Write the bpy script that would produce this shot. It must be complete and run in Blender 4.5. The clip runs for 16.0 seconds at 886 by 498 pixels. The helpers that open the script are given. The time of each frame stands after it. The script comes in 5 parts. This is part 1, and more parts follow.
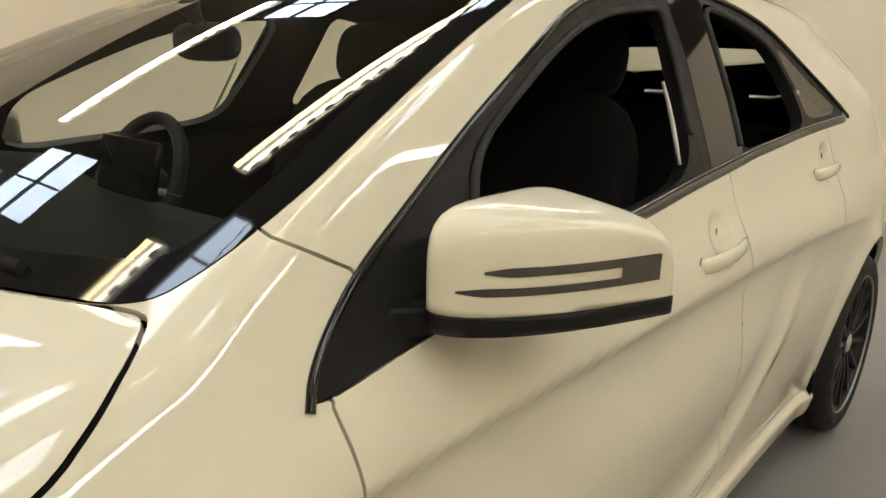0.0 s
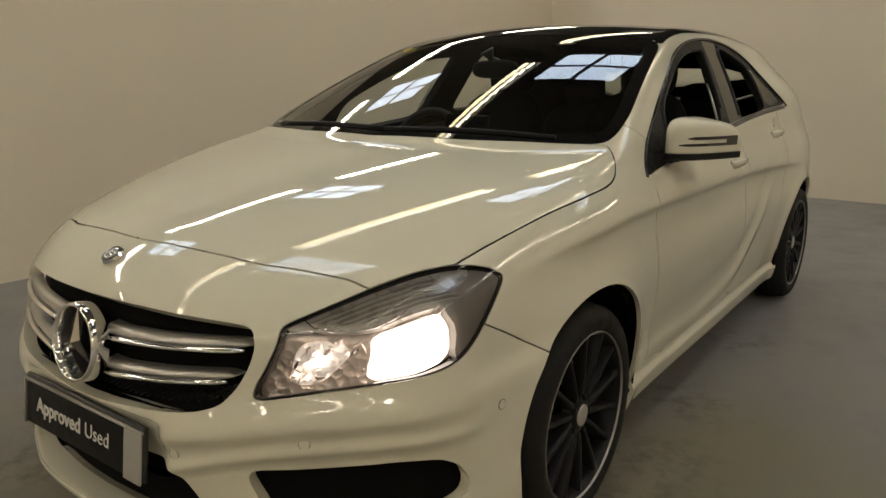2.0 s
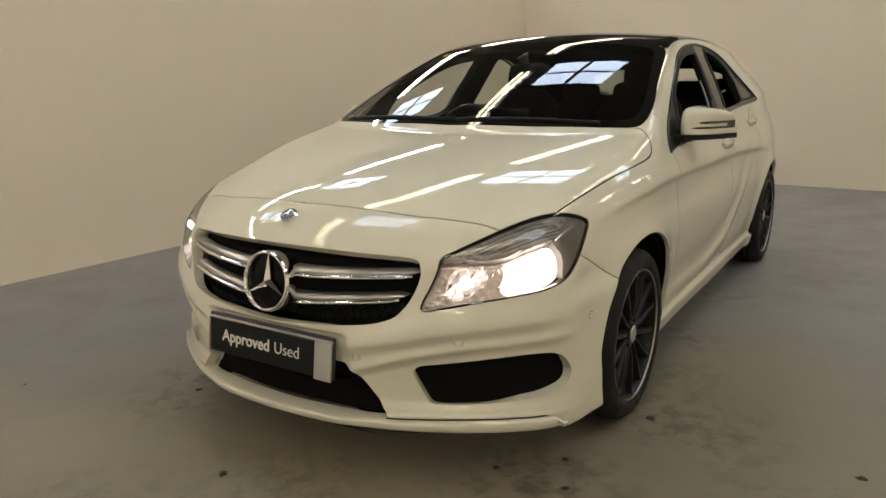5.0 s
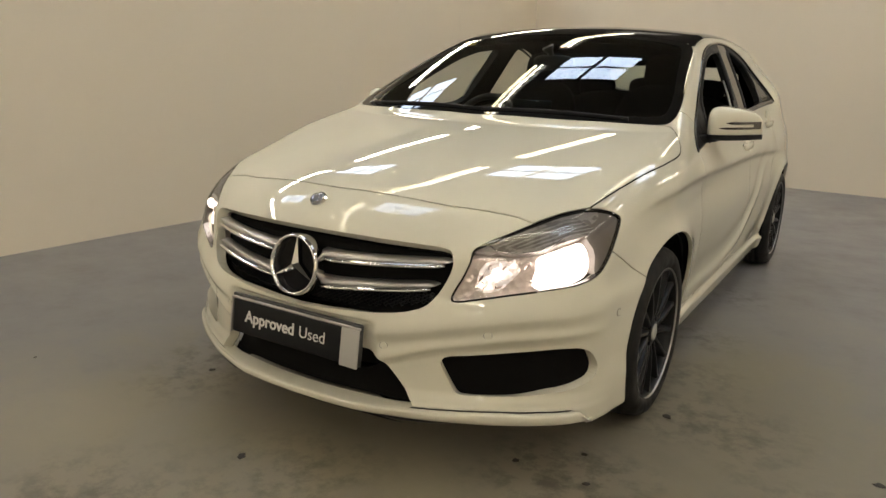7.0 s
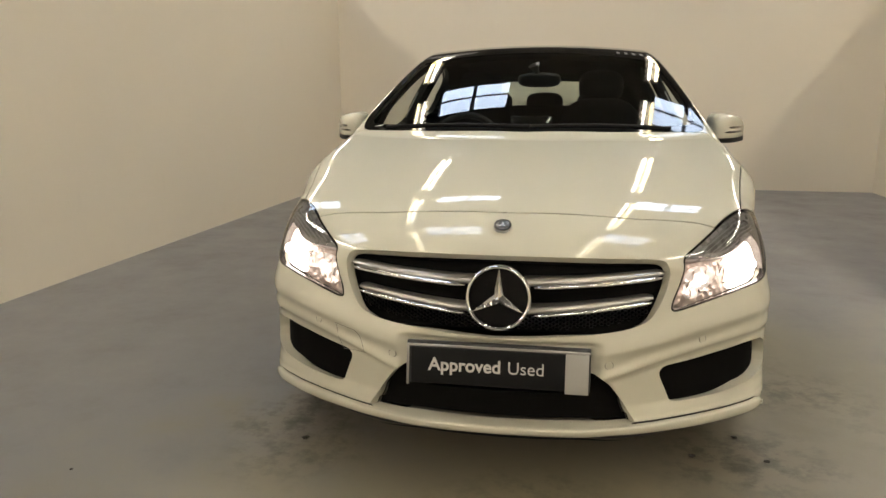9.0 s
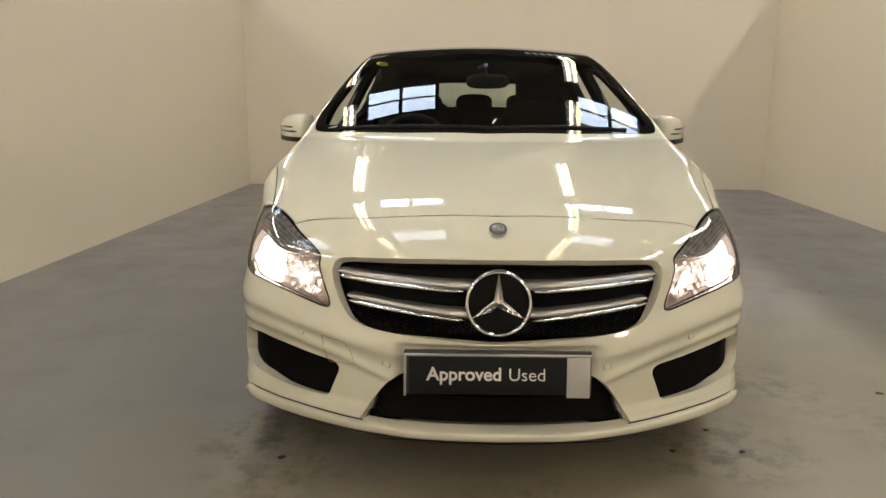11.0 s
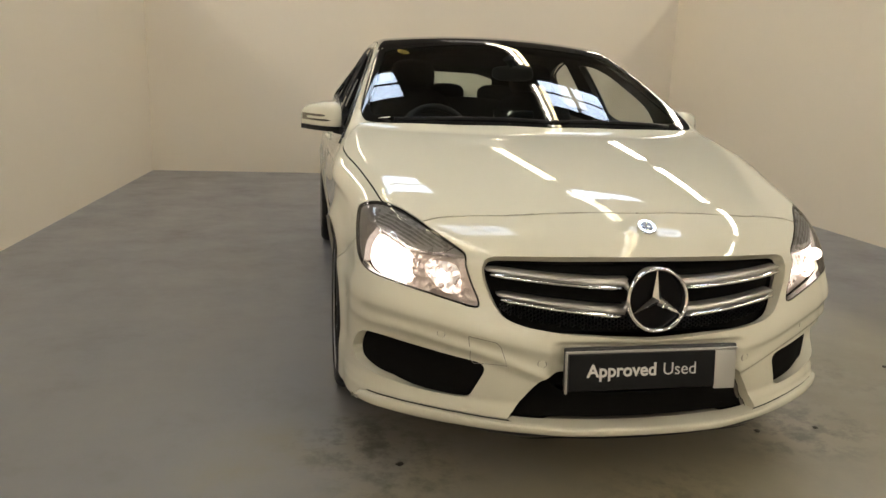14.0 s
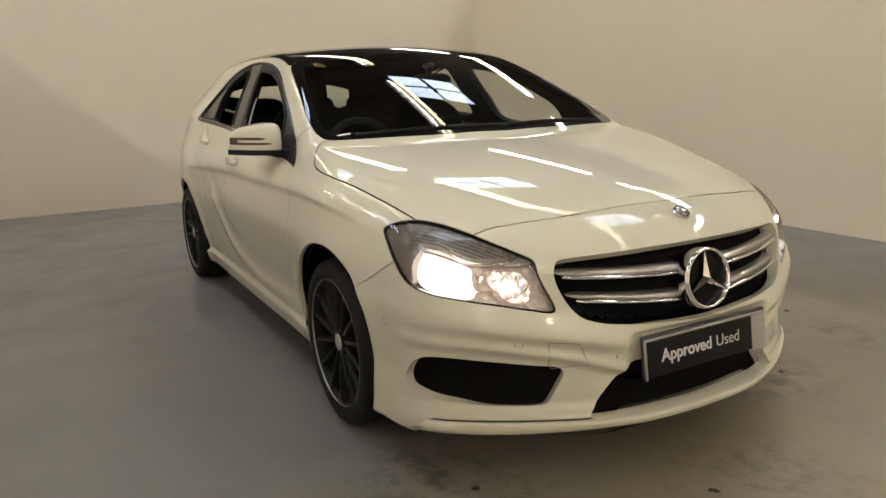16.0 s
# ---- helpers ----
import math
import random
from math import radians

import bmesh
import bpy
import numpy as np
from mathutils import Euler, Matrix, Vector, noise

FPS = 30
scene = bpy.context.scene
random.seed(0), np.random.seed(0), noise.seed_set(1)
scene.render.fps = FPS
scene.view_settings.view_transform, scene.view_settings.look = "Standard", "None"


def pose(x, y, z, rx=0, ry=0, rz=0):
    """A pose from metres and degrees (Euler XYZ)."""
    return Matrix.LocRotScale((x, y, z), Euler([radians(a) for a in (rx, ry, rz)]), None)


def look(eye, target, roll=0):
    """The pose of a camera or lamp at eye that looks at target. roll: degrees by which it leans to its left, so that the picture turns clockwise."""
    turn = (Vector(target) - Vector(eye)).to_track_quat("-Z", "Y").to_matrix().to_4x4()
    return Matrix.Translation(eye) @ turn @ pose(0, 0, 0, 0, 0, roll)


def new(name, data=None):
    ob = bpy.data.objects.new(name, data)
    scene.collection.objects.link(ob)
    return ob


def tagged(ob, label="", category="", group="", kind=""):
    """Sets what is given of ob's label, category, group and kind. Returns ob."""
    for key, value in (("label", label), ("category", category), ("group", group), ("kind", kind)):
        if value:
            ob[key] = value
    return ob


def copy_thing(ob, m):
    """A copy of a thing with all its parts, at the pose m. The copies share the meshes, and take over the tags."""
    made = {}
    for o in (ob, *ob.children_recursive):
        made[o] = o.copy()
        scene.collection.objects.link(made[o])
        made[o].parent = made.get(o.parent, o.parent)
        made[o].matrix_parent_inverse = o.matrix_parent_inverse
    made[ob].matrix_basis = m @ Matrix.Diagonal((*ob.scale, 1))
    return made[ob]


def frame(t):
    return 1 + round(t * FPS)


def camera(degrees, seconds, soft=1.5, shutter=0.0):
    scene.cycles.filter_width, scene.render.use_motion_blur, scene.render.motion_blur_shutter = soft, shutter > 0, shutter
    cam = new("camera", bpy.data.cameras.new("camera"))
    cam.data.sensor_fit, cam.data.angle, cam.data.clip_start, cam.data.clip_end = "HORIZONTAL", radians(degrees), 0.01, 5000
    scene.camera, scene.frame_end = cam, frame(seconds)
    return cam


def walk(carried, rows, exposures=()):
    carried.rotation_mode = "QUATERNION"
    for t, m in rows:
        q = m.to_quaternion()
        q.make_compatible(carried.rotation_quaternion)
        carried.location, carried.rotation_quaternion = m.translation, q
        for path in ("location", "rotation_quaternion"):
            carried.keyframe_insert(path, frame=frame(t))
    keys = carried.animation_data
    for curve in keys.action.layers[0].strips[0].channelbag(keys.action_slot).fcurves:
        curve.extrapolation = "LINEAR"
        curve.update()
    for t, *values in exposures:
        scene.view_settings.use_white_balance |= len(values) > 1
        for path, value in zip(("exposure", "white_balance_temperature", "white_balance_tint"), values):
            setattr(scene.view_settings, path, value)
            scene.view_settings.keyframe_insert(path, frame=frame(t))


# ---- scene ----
cam = camera(62.52, 16.0)
PATH = [
    (0, (1.328, 1.000, 1.248), (0.069, 2.459, 0.722), 1.1),
    (0.5, (1.478, 0.522, 1.208), (0.231, 2.026, 0.782), -0.4),
    (1, (1.566, 0.096, 1.211), (0.368, 1.633, 0.760), 0.4),
    (1.5, (1.625, -0.326, 1.230), (0.442, 1.225, 0.787), 0.2),
    (2, (1.656, -0.773, 1.223), (0.503, 0.796, 0.765), -0.03),
    (2.5, (1.657, -1.117, 1.205), (0.547, 0.482, 0.745), -0.48),
    (3, (1.661, -1.359, 1.222), (0.561, 0.246, 0.763), -1.19),
    (3.5, (1.625, -1.484, 1.234), (0.558, 0.142, 0.770), -1.02),
    (4, (1.634, -1.513, 1.219), (0.583, 0.129, 0.770), -0.89),
    (6.5, (1.621, -1.524, 1.214), (0.581, 0.120, 0.748), 0.59),
    (7, (1.519, -1.571, 1.218), (0.498, 0.078, 0.734), 1.90),
    (7.5, (1.194, -1.788, 1.183), (0.264, -0.079, 0.721), 0.60),
    (8, (0.829, -1.883, 1.186), (0.017, -0.116, 0.718), 0.50),
    (8.5, (0.505, -1.928, 1.174), (-0.088, -0.063, 0.759), 1.21),
    (9, (0.186, -1.999, 1.197), (-0.145, -0.072, 0.776), -0.13),
    (9.5, (-0.011, -1.964, 1.184), (-0.164, -0.011, 0.778), 0.48),
    (12, (-0.130, -1.956, 1.202), (-0.157, -0.005, 0.762), 0.33),
    (12.5, (-0.132, -1.943, 1.200), (-0.159, 0.006, 0.750), 0.50),
    (13, (-0.224, -1.918, 1.177), (-0.223, 0.031, 0.728), 1.84),
    (13.5, (-0.597, -1.913, 1.203), (-0.447, 0.030, 0.754), 1.84),
    (14, (-0.987, -1.843, 1.207), (-0.622, 0.072, 0.758), 2.15),
    (14.5, (-1.315, -1.698, 1.211), (-0.703, 0.158, 0.788), 0.82),
    (15, (-1.643, -1.587, 1.193), (-0.809, 0.184, 0.784), -0.52),
    (15.5, (-1.761, -1.512, 1.203), (-0.819, 0.203, 0.789), -1.35),
    (16, (-1.755, -1.485, 1.210), (-0.811, 0.225, 0.783), -2.00),
]
STOPS = [(0, -0.1), (0.5, -0.33), (1.0, -0.58), (1.5, -0.84), (2.0, -1.04), (2.5, -1.02), (3.5, -0.73), (4, -0.67), (6.5, -0.58), (7, -0.54), (9, -0.40), (12.5, -0.37), (14.5, -0.44), (15.2, -0.51), (16, -0.49)]
walk(cam, [(t, look(eye, target, roll)) for t, eye, target, roll in PATH], [(t, stops, 6700 if t < 3 else 6450, 10 if t < 3 else 12) for t, stops in STOPS])

# ---- light ----
world = bpy.data.worlds.new("world")
scene.world = world
world.use_nodes = True
wn = world.node_tree
sky = wn.nodes.new("ShaderNodeTexSky")
sky.sky_type = "NISHITA"
sky.sun_disc = False
sky.sun_elevation, sky.sun_rotation = radians(35), radians(60)
wn.links.new(sky.outputs[0], wn.nodes["Background"].inputs[0])
wn.nodes["Background"].inputs[1].default_value = 0.1
scene.view_settings.exposure = 0.0

# ---- materials ----
def mat(name, color, rough=0.5, metal=0.0, **extra):
    m = bpy.data.materials.new(name)
    m.use_nodes = True
    b = m.node_tree.nodes["Principled BSDF"]
    b.inputs["Base Color"].default_value = (*color, 1)
    b.inputs["Roughness"].default_value = rough
    b.inputs["Metallic"].default_value = metal
    for key, value in extra.items():
        b.inputs[key.replace("_", " ")].default_value = value
    return m


def nodes(m):
    t = m.node_tree
    return t, t.nodes["Principled BSDF"]


def noise_tex(t, scale, detail=4.0, rough=0.55, stretch=None):
    co = t.nodes.new("ShaderNodeTexCoord")
    n = t.nodes.new("ShaderNodeTexNoise")
    n.inputs["Scale"].default_value, n.inputs["Detail"].default_value, n.inputs["Roughness"].default_value = scale, detail, rough
    if stretch:
        mp = t.nodes.new("ShaderNodeMapping")
        mp.inputs["Scale"].default_value = stretch
        t.links.new(co.outputs["Object"], mp.inputs[0])
        t.links.new(mp.outputs[0], n.inputs["Vector"])
    else:
        t.links.new(co.outputs["Object"], n.inputs["Vector"])
    return n


def ramp(t, source, stops):
    r = t.nodes.new("ShaderNodeValToRGB")
    for i, (at, c) in enumerate(stops):
        e = r.color_ramp.elements[i] if i < 2 else r.color_ramp.elements.new(at)
        e.position, e.color = at, (c, c, c, 1) if isinstance(c, (int, float)) else (*c, 1)
    t.links.new(source, r.inputs[0])
    return r


def mix(t, a, b, fac, kind="MIX"):
    m = t.nodes.new("ShaderNodeMix")
    m.data_type, m.blend_type = "RGBA", kind
    for value, socket in ((fac, m.inputs[0]), (a, m.inputs[6]), (b, m.inputs[7])):
        if isinstance(value, (int, float)):
            socket.default_value = value
        elif isinstance(value, tuple):
            socket.default_value = (*value, 1)
        else:
            t.links.new(value, socket)
    return m.outputs[2]


def bump(t, b, height, strength, distance):
    n = t.nodes.new("ShaderNodeBump")
    n.inputs["Strength"].default_value, n.inputs["Distance"].default_value = strength, distance
    t.links.new(height, n.inputs["Height"])
    t.links.new(n.outputs[0], b.inputs["Normal"])


def vary_rough(m, scale, low, high):
    t, b = nodes(m)
    n = noise_tex(t, scale)
    t.links.new(ramp(t, n.outputs[0], [(0.35, low), (0.7, high)]).outputs[0], b.inputs["Roughness"])
    return m


def glass(name, tint, ior=1.5):
    m = bpy.data.materials.new(name)
    m.use_nodes = True
    t = m.node_tree
    t.nodes.remove(t.nodes["Principled BSDF"])
    clear, gloss, fr, mx = (t.nodes.new("ShaderNode" + k) for k in ("BsdfTransparent", "BsdfGlossy", "Fresnel", "MixShader"))
    clear.inputs[0].default_value = (*tint, 1)
    gloss.inputs["Roughness"].default_value = 0.0
    fr.inputs[0].default_value = ior
    for a, b in ((fr.outputs[0], mx.inputs[0]), (clear.outputs[0], mx.inputs[1]), (gloss.outputs[0], mx.inputs[2]), (mx.outputs[0], t.nodes["Material Output"].inputs[0])):
        t.links.new(a, b)
    return m


def glowing(name, color, strength):
    m = mat(name, (0.8, 0.8, 0.8), 0.4)
    t, b = nodes(m)
    b.inputs["Emission Color"].default_value = (*color, 1)
    b.inputs["Emission Strength"].default_value = strength
    return m


M_PAINT = mat("cream_white_paint", (0.62, 0.60, 0.50), 0.5, 0, Coat_Weight=1.0, Coat_Roughness=0.012, Coat_IOR=1.5, Specular_IOR_Level=0.0)
t, b = nodes(M_PAINT)
n = noise_tex(t, 6.0, 3)
t.links.new(mix(t, (0.61, 0.585, 0.475), (0.63, 0.605, 0.495), n.outputs[0]), b.inputs["Base Color"])

M_GLASS = glass("window_glass", (0.80, 0.86, 0.82), 1.66)
M_LENS = glass("lamp_cover", (0.97, 0.97, 0.97), 1.45)
M_GLOSS = mat("gloss_black", (0.006, 0.006, 0.006), 0.04)
M_ROOF = mat("roof_glass", (0.006, 0.006, 0.007), 0.02)
M_TRIM = vary_rough(mat("matt_black_trim", (0.010, 0.010, 0.010), 0.45, 0, Specular_IOR_Level=0.15), 40, 0.42, 0.58)
M_MOULD = vary_rough(mat("satin_black_moulding", (0.05, 0.047, 0.042), 0.35), 30, 0.3, 0.42)
M_RUBBER = vary_rough(mat("black_undertray", (0.015, 0.015, 0.015), 0.8), 20, 0.7, 0.9)
M_LINING = mat("black_lining", (0.006, 0.0056, 0.0053), 0.9, 0, Specular_IOR_Level=0.06)
M_PLASTIC = vary_rough(mat("black_plastic", (0.02, 0.02, 0.02), 0.4), 60, 0.3, 0.45)
M_PLATE = vary_rough(mat("plate_black", (0.008, 0.008, 0.0085), 0.45, 0, Specular_IOR_Level=0.15), 30, 0.42, 0.52)
M_LETTER = mat("plate_lettering", (0.62, 0.60, 0.56), 0.5)
M_CHROME = mat("chrome", (0.85, 0.85, 0.86), 0.06, 1.0)
M_SATIN = mat("satin_silver", (0.44, 0.425, 0.40), 0.28, 0.85)
M_SILVER = vary_rough(mat("silver_plastic", (0.42, 0.41, 0.38), 0.4, 0.35), 25, 0.35, 0.5)
M_ALLOY = vary_rough(mat("machined_alloy", (0.32, 0.31, 0.30), 0.4, 0.9), 30, 0.36, 0.5)
M_RIM = mat("black_alloy", (0.009, 0.009, 0.0095), 0.32, 0.0, Specular_IOR_Level=0.14)
M_DISC = vary_rough(mat("brake_steel", (0.10, 0.09, 0.08), 0.5, 0.9), 30, 0.4, 0.6)
M_SEAL = mat("dark_seal", (0.12, 0.115, 0.10), 0.6)
M_SMOKE = mat("smoked_plastic", (0.035, 0.030, 0.028), 0.2, 0, Coat_Weight=0.8)
M_BROW = vary_rough(mat("brow_plating", (0.33, 0.31, 0.29), 0.3, 0.25), 30, 0.22, 0.4)
M_BADGE = mat("badge_black", (0.004, 0.004, 0.0045), 0.12, 0, Specular_IOR_Level=0.12)
M_EMBLEM = mat("emblem_enamel", (0.16, 0.165, 0.18), 0.25, 0.5)
M_SMOKED_END = mat("smoked_lamp_end", (0.19, 0.17, 0.155), 0.4, 0.05)
M_REFLECT = mat("lamp_reflector", (0.85, 0.83, 0.80), 0.24, 1.0)
M_BOWL = mat("silvered_bowl", (0.66, 0.57, 0.53), 0.3, 0.85)
t, b = nodes(M_BOWL)
v = t.nodes.new("ShaderNodeTexVoronoi")
v.inputs["Scale"].default_value = 55.0
t.links.new(t.nodes.new("ShaderNodeTexCoord").outputs["Object"], v.inputs["Vector"])
bump(t, b, v.outputs["Distance"], 0.6, 0.006)
M_BEAM = glowing("lit_dipped_beam", (1.0, 0.86, 0.74), 7.0)
M_SIDE = glowing("lit_side_lamp", (1.0, 0.76, 0.62), 3.0)
t, b = nodes(M_SIDE)
v = t.nodes.new("ShaderNodeTexVoronoi")
v.inputs["Scale"].default_value = 85.0
t.links.new(t.nodes.new("ShaderNodeTexCoord").outputs["Object"], v.inputs["Vector"])
t.links.new(ramp(t, v.outputs["Color"], [(0.40, 0.10), (0.62, 0.9), (0.80, 3.0)]).outputs[0], b.inputs["Emission Strength"])
M_TYRE = vary_rough(mat("tyre_rubber", (0.016, 0.0152, 0.0145), 0.65, 0, Specular_IOR_Level=0.14), 25, 0.5, 0.75)
M_FABRIC = mat("black_seat_cloth", (0.009, 0.009, 0.009), 0.9, 0, Specular_IOR_Level=0.25)
t, b = nodes(M_FABRIC)
bump(t, b, noise_tex(t, 700.0, 2).outputs[0], 0.3, 0.001)
M_DASH = mat("dash_plastic", (0.02, 0.02, 0.02), 0.55)
t, b = nodes(M_DASH)
bump(t, b, noise_tex(t, 500.0, 2).outputs[0], 0.25, 0.001)

# cream wall paint, rolled on, with faint marks
M_WALL = mat("cream_wall_paint", (0.70, 0.62, 0.50), 0.6)
t, b = nodes(M_WALL)
broad, fine = noise_tex(t, 0.8, 5), noise_tex(t, 7.0, 6, 0.6, (1, 1, 0.35))
c = mix(t, (0.69, 0.615, 0.495), (0.715, 0.64, 0.515), broad.outputs[0])
marks = ramp(t, fine.outputs[0], [(0.63, 0.0), (0.82, 0.10)])
t.links.new(mix(t, c, (0.42, 0.38, 0.30), marks.outputs[0]), b.inputs["Base Color"])
bump(t, b, noise_tex(t, 160.0, 3).outputs[0], 0.12, 0.002)

# grey floor paint with scuffs, ochre patches, and tyre dirt mixed with painted shadow edges
M_FLOOR = mat("grey_floor_paint", (0.22, 0.22, 0.22), 0.35)
t, b = nodes(M_FLOOR)
broad, mid, fine, speck = noise_tex(t, 0.45, 6, 0.6), noise_tex(t, 2.2, 8, 0.68), noise_tex(t, 26.0, 6, 0.72), noise_tex(t, 75.0, 3, 0.6)


def floor_patch(x, y, inner, outer):
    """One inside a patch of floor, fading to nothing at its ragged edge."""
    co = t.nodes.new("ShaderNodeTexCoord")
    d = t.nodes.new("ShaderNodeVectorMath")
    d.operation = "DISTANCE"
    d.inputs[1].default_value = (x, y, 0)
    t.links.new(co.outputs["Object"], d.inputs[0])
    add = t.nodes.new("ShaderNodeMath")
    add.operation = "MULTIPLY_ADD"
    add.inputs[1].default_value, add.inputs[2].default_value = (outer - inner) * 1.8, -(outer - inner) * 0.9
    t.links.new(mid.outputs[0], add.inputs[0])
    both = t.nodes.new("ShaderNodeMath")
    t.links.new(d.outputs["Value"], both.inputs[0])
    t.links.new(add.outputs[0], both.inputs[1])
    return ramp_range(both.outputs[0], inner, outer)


def ramp_range(source, one, nought):
    r = t.nodes.new("ShaderNodeMapRange")
    r.interpolation_type = "SMOOTHSTEP"
    r.inputs[1].default_value, r.inputs[2].default_value, r.inputs[3].default_value, r.inputs[4].default_value = one, nought, 1.0, 0.0
    t.links.new(source, r.inputs[0])
    return r.outputs[0]


def times(a, k):
    m = t.nodes.new("ShaderNodeMath")
    m.operation = "MULTIPLY"
    t.links.new(a, m.inputs[0])
    if isinstance(k, float):
        m.inputs[1].default_value = k
    else:
        t.links.new(k, m.inputs[1])
    return m.outputs[0]


c = mix(t, (0.188, 0.182, 0.182), (0.216, 0.209, 0.203), broad.outputs[0])
# ochre tint beside and in front of the car's nose, fading outwards
c = mix(t, c, (0.165, 0.142, 0.082), times(floor_patch(1.1, 0.4, 0.7, 2.4), 0.68))
c = mix(t, c, (0.20, 0.172, 0.105), times(floor_patch(-0.3, -0.35, 0.5, 1.5), 0.6))
wear = ramp(t, mid.outputs[0], [(0.54, 0.0), (0.74, 0.28)])
c = mix(t, c, (0.135, 0.118, 0.085), wear.outputs[0])
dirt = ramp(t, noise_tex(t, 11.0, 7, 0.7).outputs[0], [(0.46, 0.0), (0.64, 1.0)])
# dirt patches; those at y 1.35 to 2.7 also paint the car's shadow edge
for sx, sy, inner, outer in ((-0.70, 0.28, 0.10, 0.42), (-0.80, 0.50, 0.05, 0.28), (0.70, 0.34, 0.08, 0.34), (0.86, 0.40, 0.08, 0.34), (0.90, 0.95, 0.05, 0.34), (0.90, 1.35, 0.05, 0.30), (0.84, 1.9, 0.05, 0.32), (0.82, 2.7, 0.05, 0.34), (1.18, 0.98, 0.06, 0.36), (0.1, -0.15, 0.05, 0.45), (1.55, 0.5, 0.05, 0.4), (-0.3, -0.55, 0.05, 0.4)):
    c = mix(t, c, (0.045, 0.038, 0.026), times(times(floor_patch(sx, sy, inner, outer), dirt.outputs[0]), 0.6))
specks = ramp(t, speck.outputs[0], [(0.71, 0.0), (0.78, 0.3)])
c = mix(t, c, (0.07, 0.06, 0.05), specks.outputs[0])
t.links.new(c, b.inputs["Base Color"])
t.links.new(ramp(t, mid.outputs[0], [(0.3, 0.30), (0.75, 0.52)]).outputs[0], b.inputs["Roughness"])
bump(t, b, fine.outputs[0], 0.05, 0.002)
M_TUBE = glowing("fluorescent_tube", (1.0, 0.94, 0.79), 22.0)
M_TUBE_BRIGHT = glowing("new_fluorescent_tube", (1.0, 0.92, 0.76), 46.0)
M_TUBE_HALL = glowing("hall_fluorescent_tube", (1.0, 0.92, 0.76), 66.0)
M_TUBE_WARM = glowing("yellowed_fluorescent_tube", (1.0, 0.84, 0.48), 16.0)
M_SKY = glowing("skylight_glow", (0.66, 0.80, 1.0), 10.5)
M_SLAT = glowing("slat_glow", (1.0, 0.93, 0.8), 0.9)
M_CEIL = mat("dark_steel_ceiling", (0.10, 0.095, 0.085), 0.7)
t, b = nodes(M_CEIL)
t.links.new(mix(t, (0.085, 0.08, 0.07), (0.13, 0.12, 0.105), noise_tex(t, 1.5, 5).outputs[0]), b.inputs["Base Color"])
M_DARKSTEEL = vary_rough(mat("dark_glazing_steel", (0.05, 0.05, 0.05), 0.5), 10, 0.4, 0.6)
M_STEEL = vary_rough(mat("painted_steel", (0.55, 0.52, 0.45), 0.5), 8, 0.4, 0.6)

# ---- room ----
def box(bm, x0, x1, y0, y1, z0, z1):
    v = [bm.verts.new((x, y, z)) for x in (x0, x1) for y in (y0, y1) for z in (z0, z1)]
    for f in ((0, 1, 3, 2), (4, 6, 7, 5), (0, 4, 5, 1), (2, 3, 7, 6), (0, 2, 6, 4), (1, 5, 7, 3)):
        bm.faces.new([v[i] for i in f])
    return v


def part(name, bm, material, parent=None, label=""):
    me = bpy.data.meshes.new(name)
    bm.normal_update()
    bm.to_mesh(me)
    bm.free()
    me.materials.append(material)
    ob = new(name, me)
    ob.parent = parent
    return tagged(ob, label)


ROOM = pose(0, 0, 0, 0, 0, -1.62)
WL, WR, WB, WALL_H, CEIL, SOUTH = -3.077, 3.586, 7.574, 2.5, 5.35, -20.0
for name, b, m, label in (
    ("floor", (-12, 12, SOUTH, 16, -0.2, 0), M_FLOOR, "grey painted concrete floor with scuffs, stains and painted-in shade beside the car"),
    ("wall_west", (WL - 0.12, WL, -2.6, WB, 0, WALL_H), M_WALL, "cream painted partition wall"),
    ("wall_east", (WR, WR + 0.12, -2.6, WB, 0, WALL_H), M_WALL, "cream painted partition wall"),
    ("wall_north", (WL - 0.12, WR + 0.12, WB, WB + 0.12, 0, 3.0), M_WALL, "cream painted end partition"),
    ("wall_far_north", (-12, 12, 16, 16.2, 0, CEIL), M_WALL, "cream painted wall"),
    ("wall_south", (-12, 12, SOUTH - 0.2, SOUTH, 0, CEIL), M_WALL, "cream painted wall"),
    ("wall_far_west", (-12.2, -12, SOUTH, 16, 0, CEIL), M_WALL, "cream painted wall"),
    ("wall_far_east", (12, 12.2, SOUTH, 16, 0, CEIL), M_WALL, "cream painted wall"),
    ("ceiling", (-12, 12, SOUTH, 16, CEIL, CEIL + 0.2), M_CEIL, "dark steel ceiling"),
):
    bm = bmesh.new()
    box(bm, *b)
    bmesh.ops.transform(bm, matrix=ROOM, verts=bm.verts)
    tagged(part(name, bm, m), label, kind="structure")


STRIP = 3.3


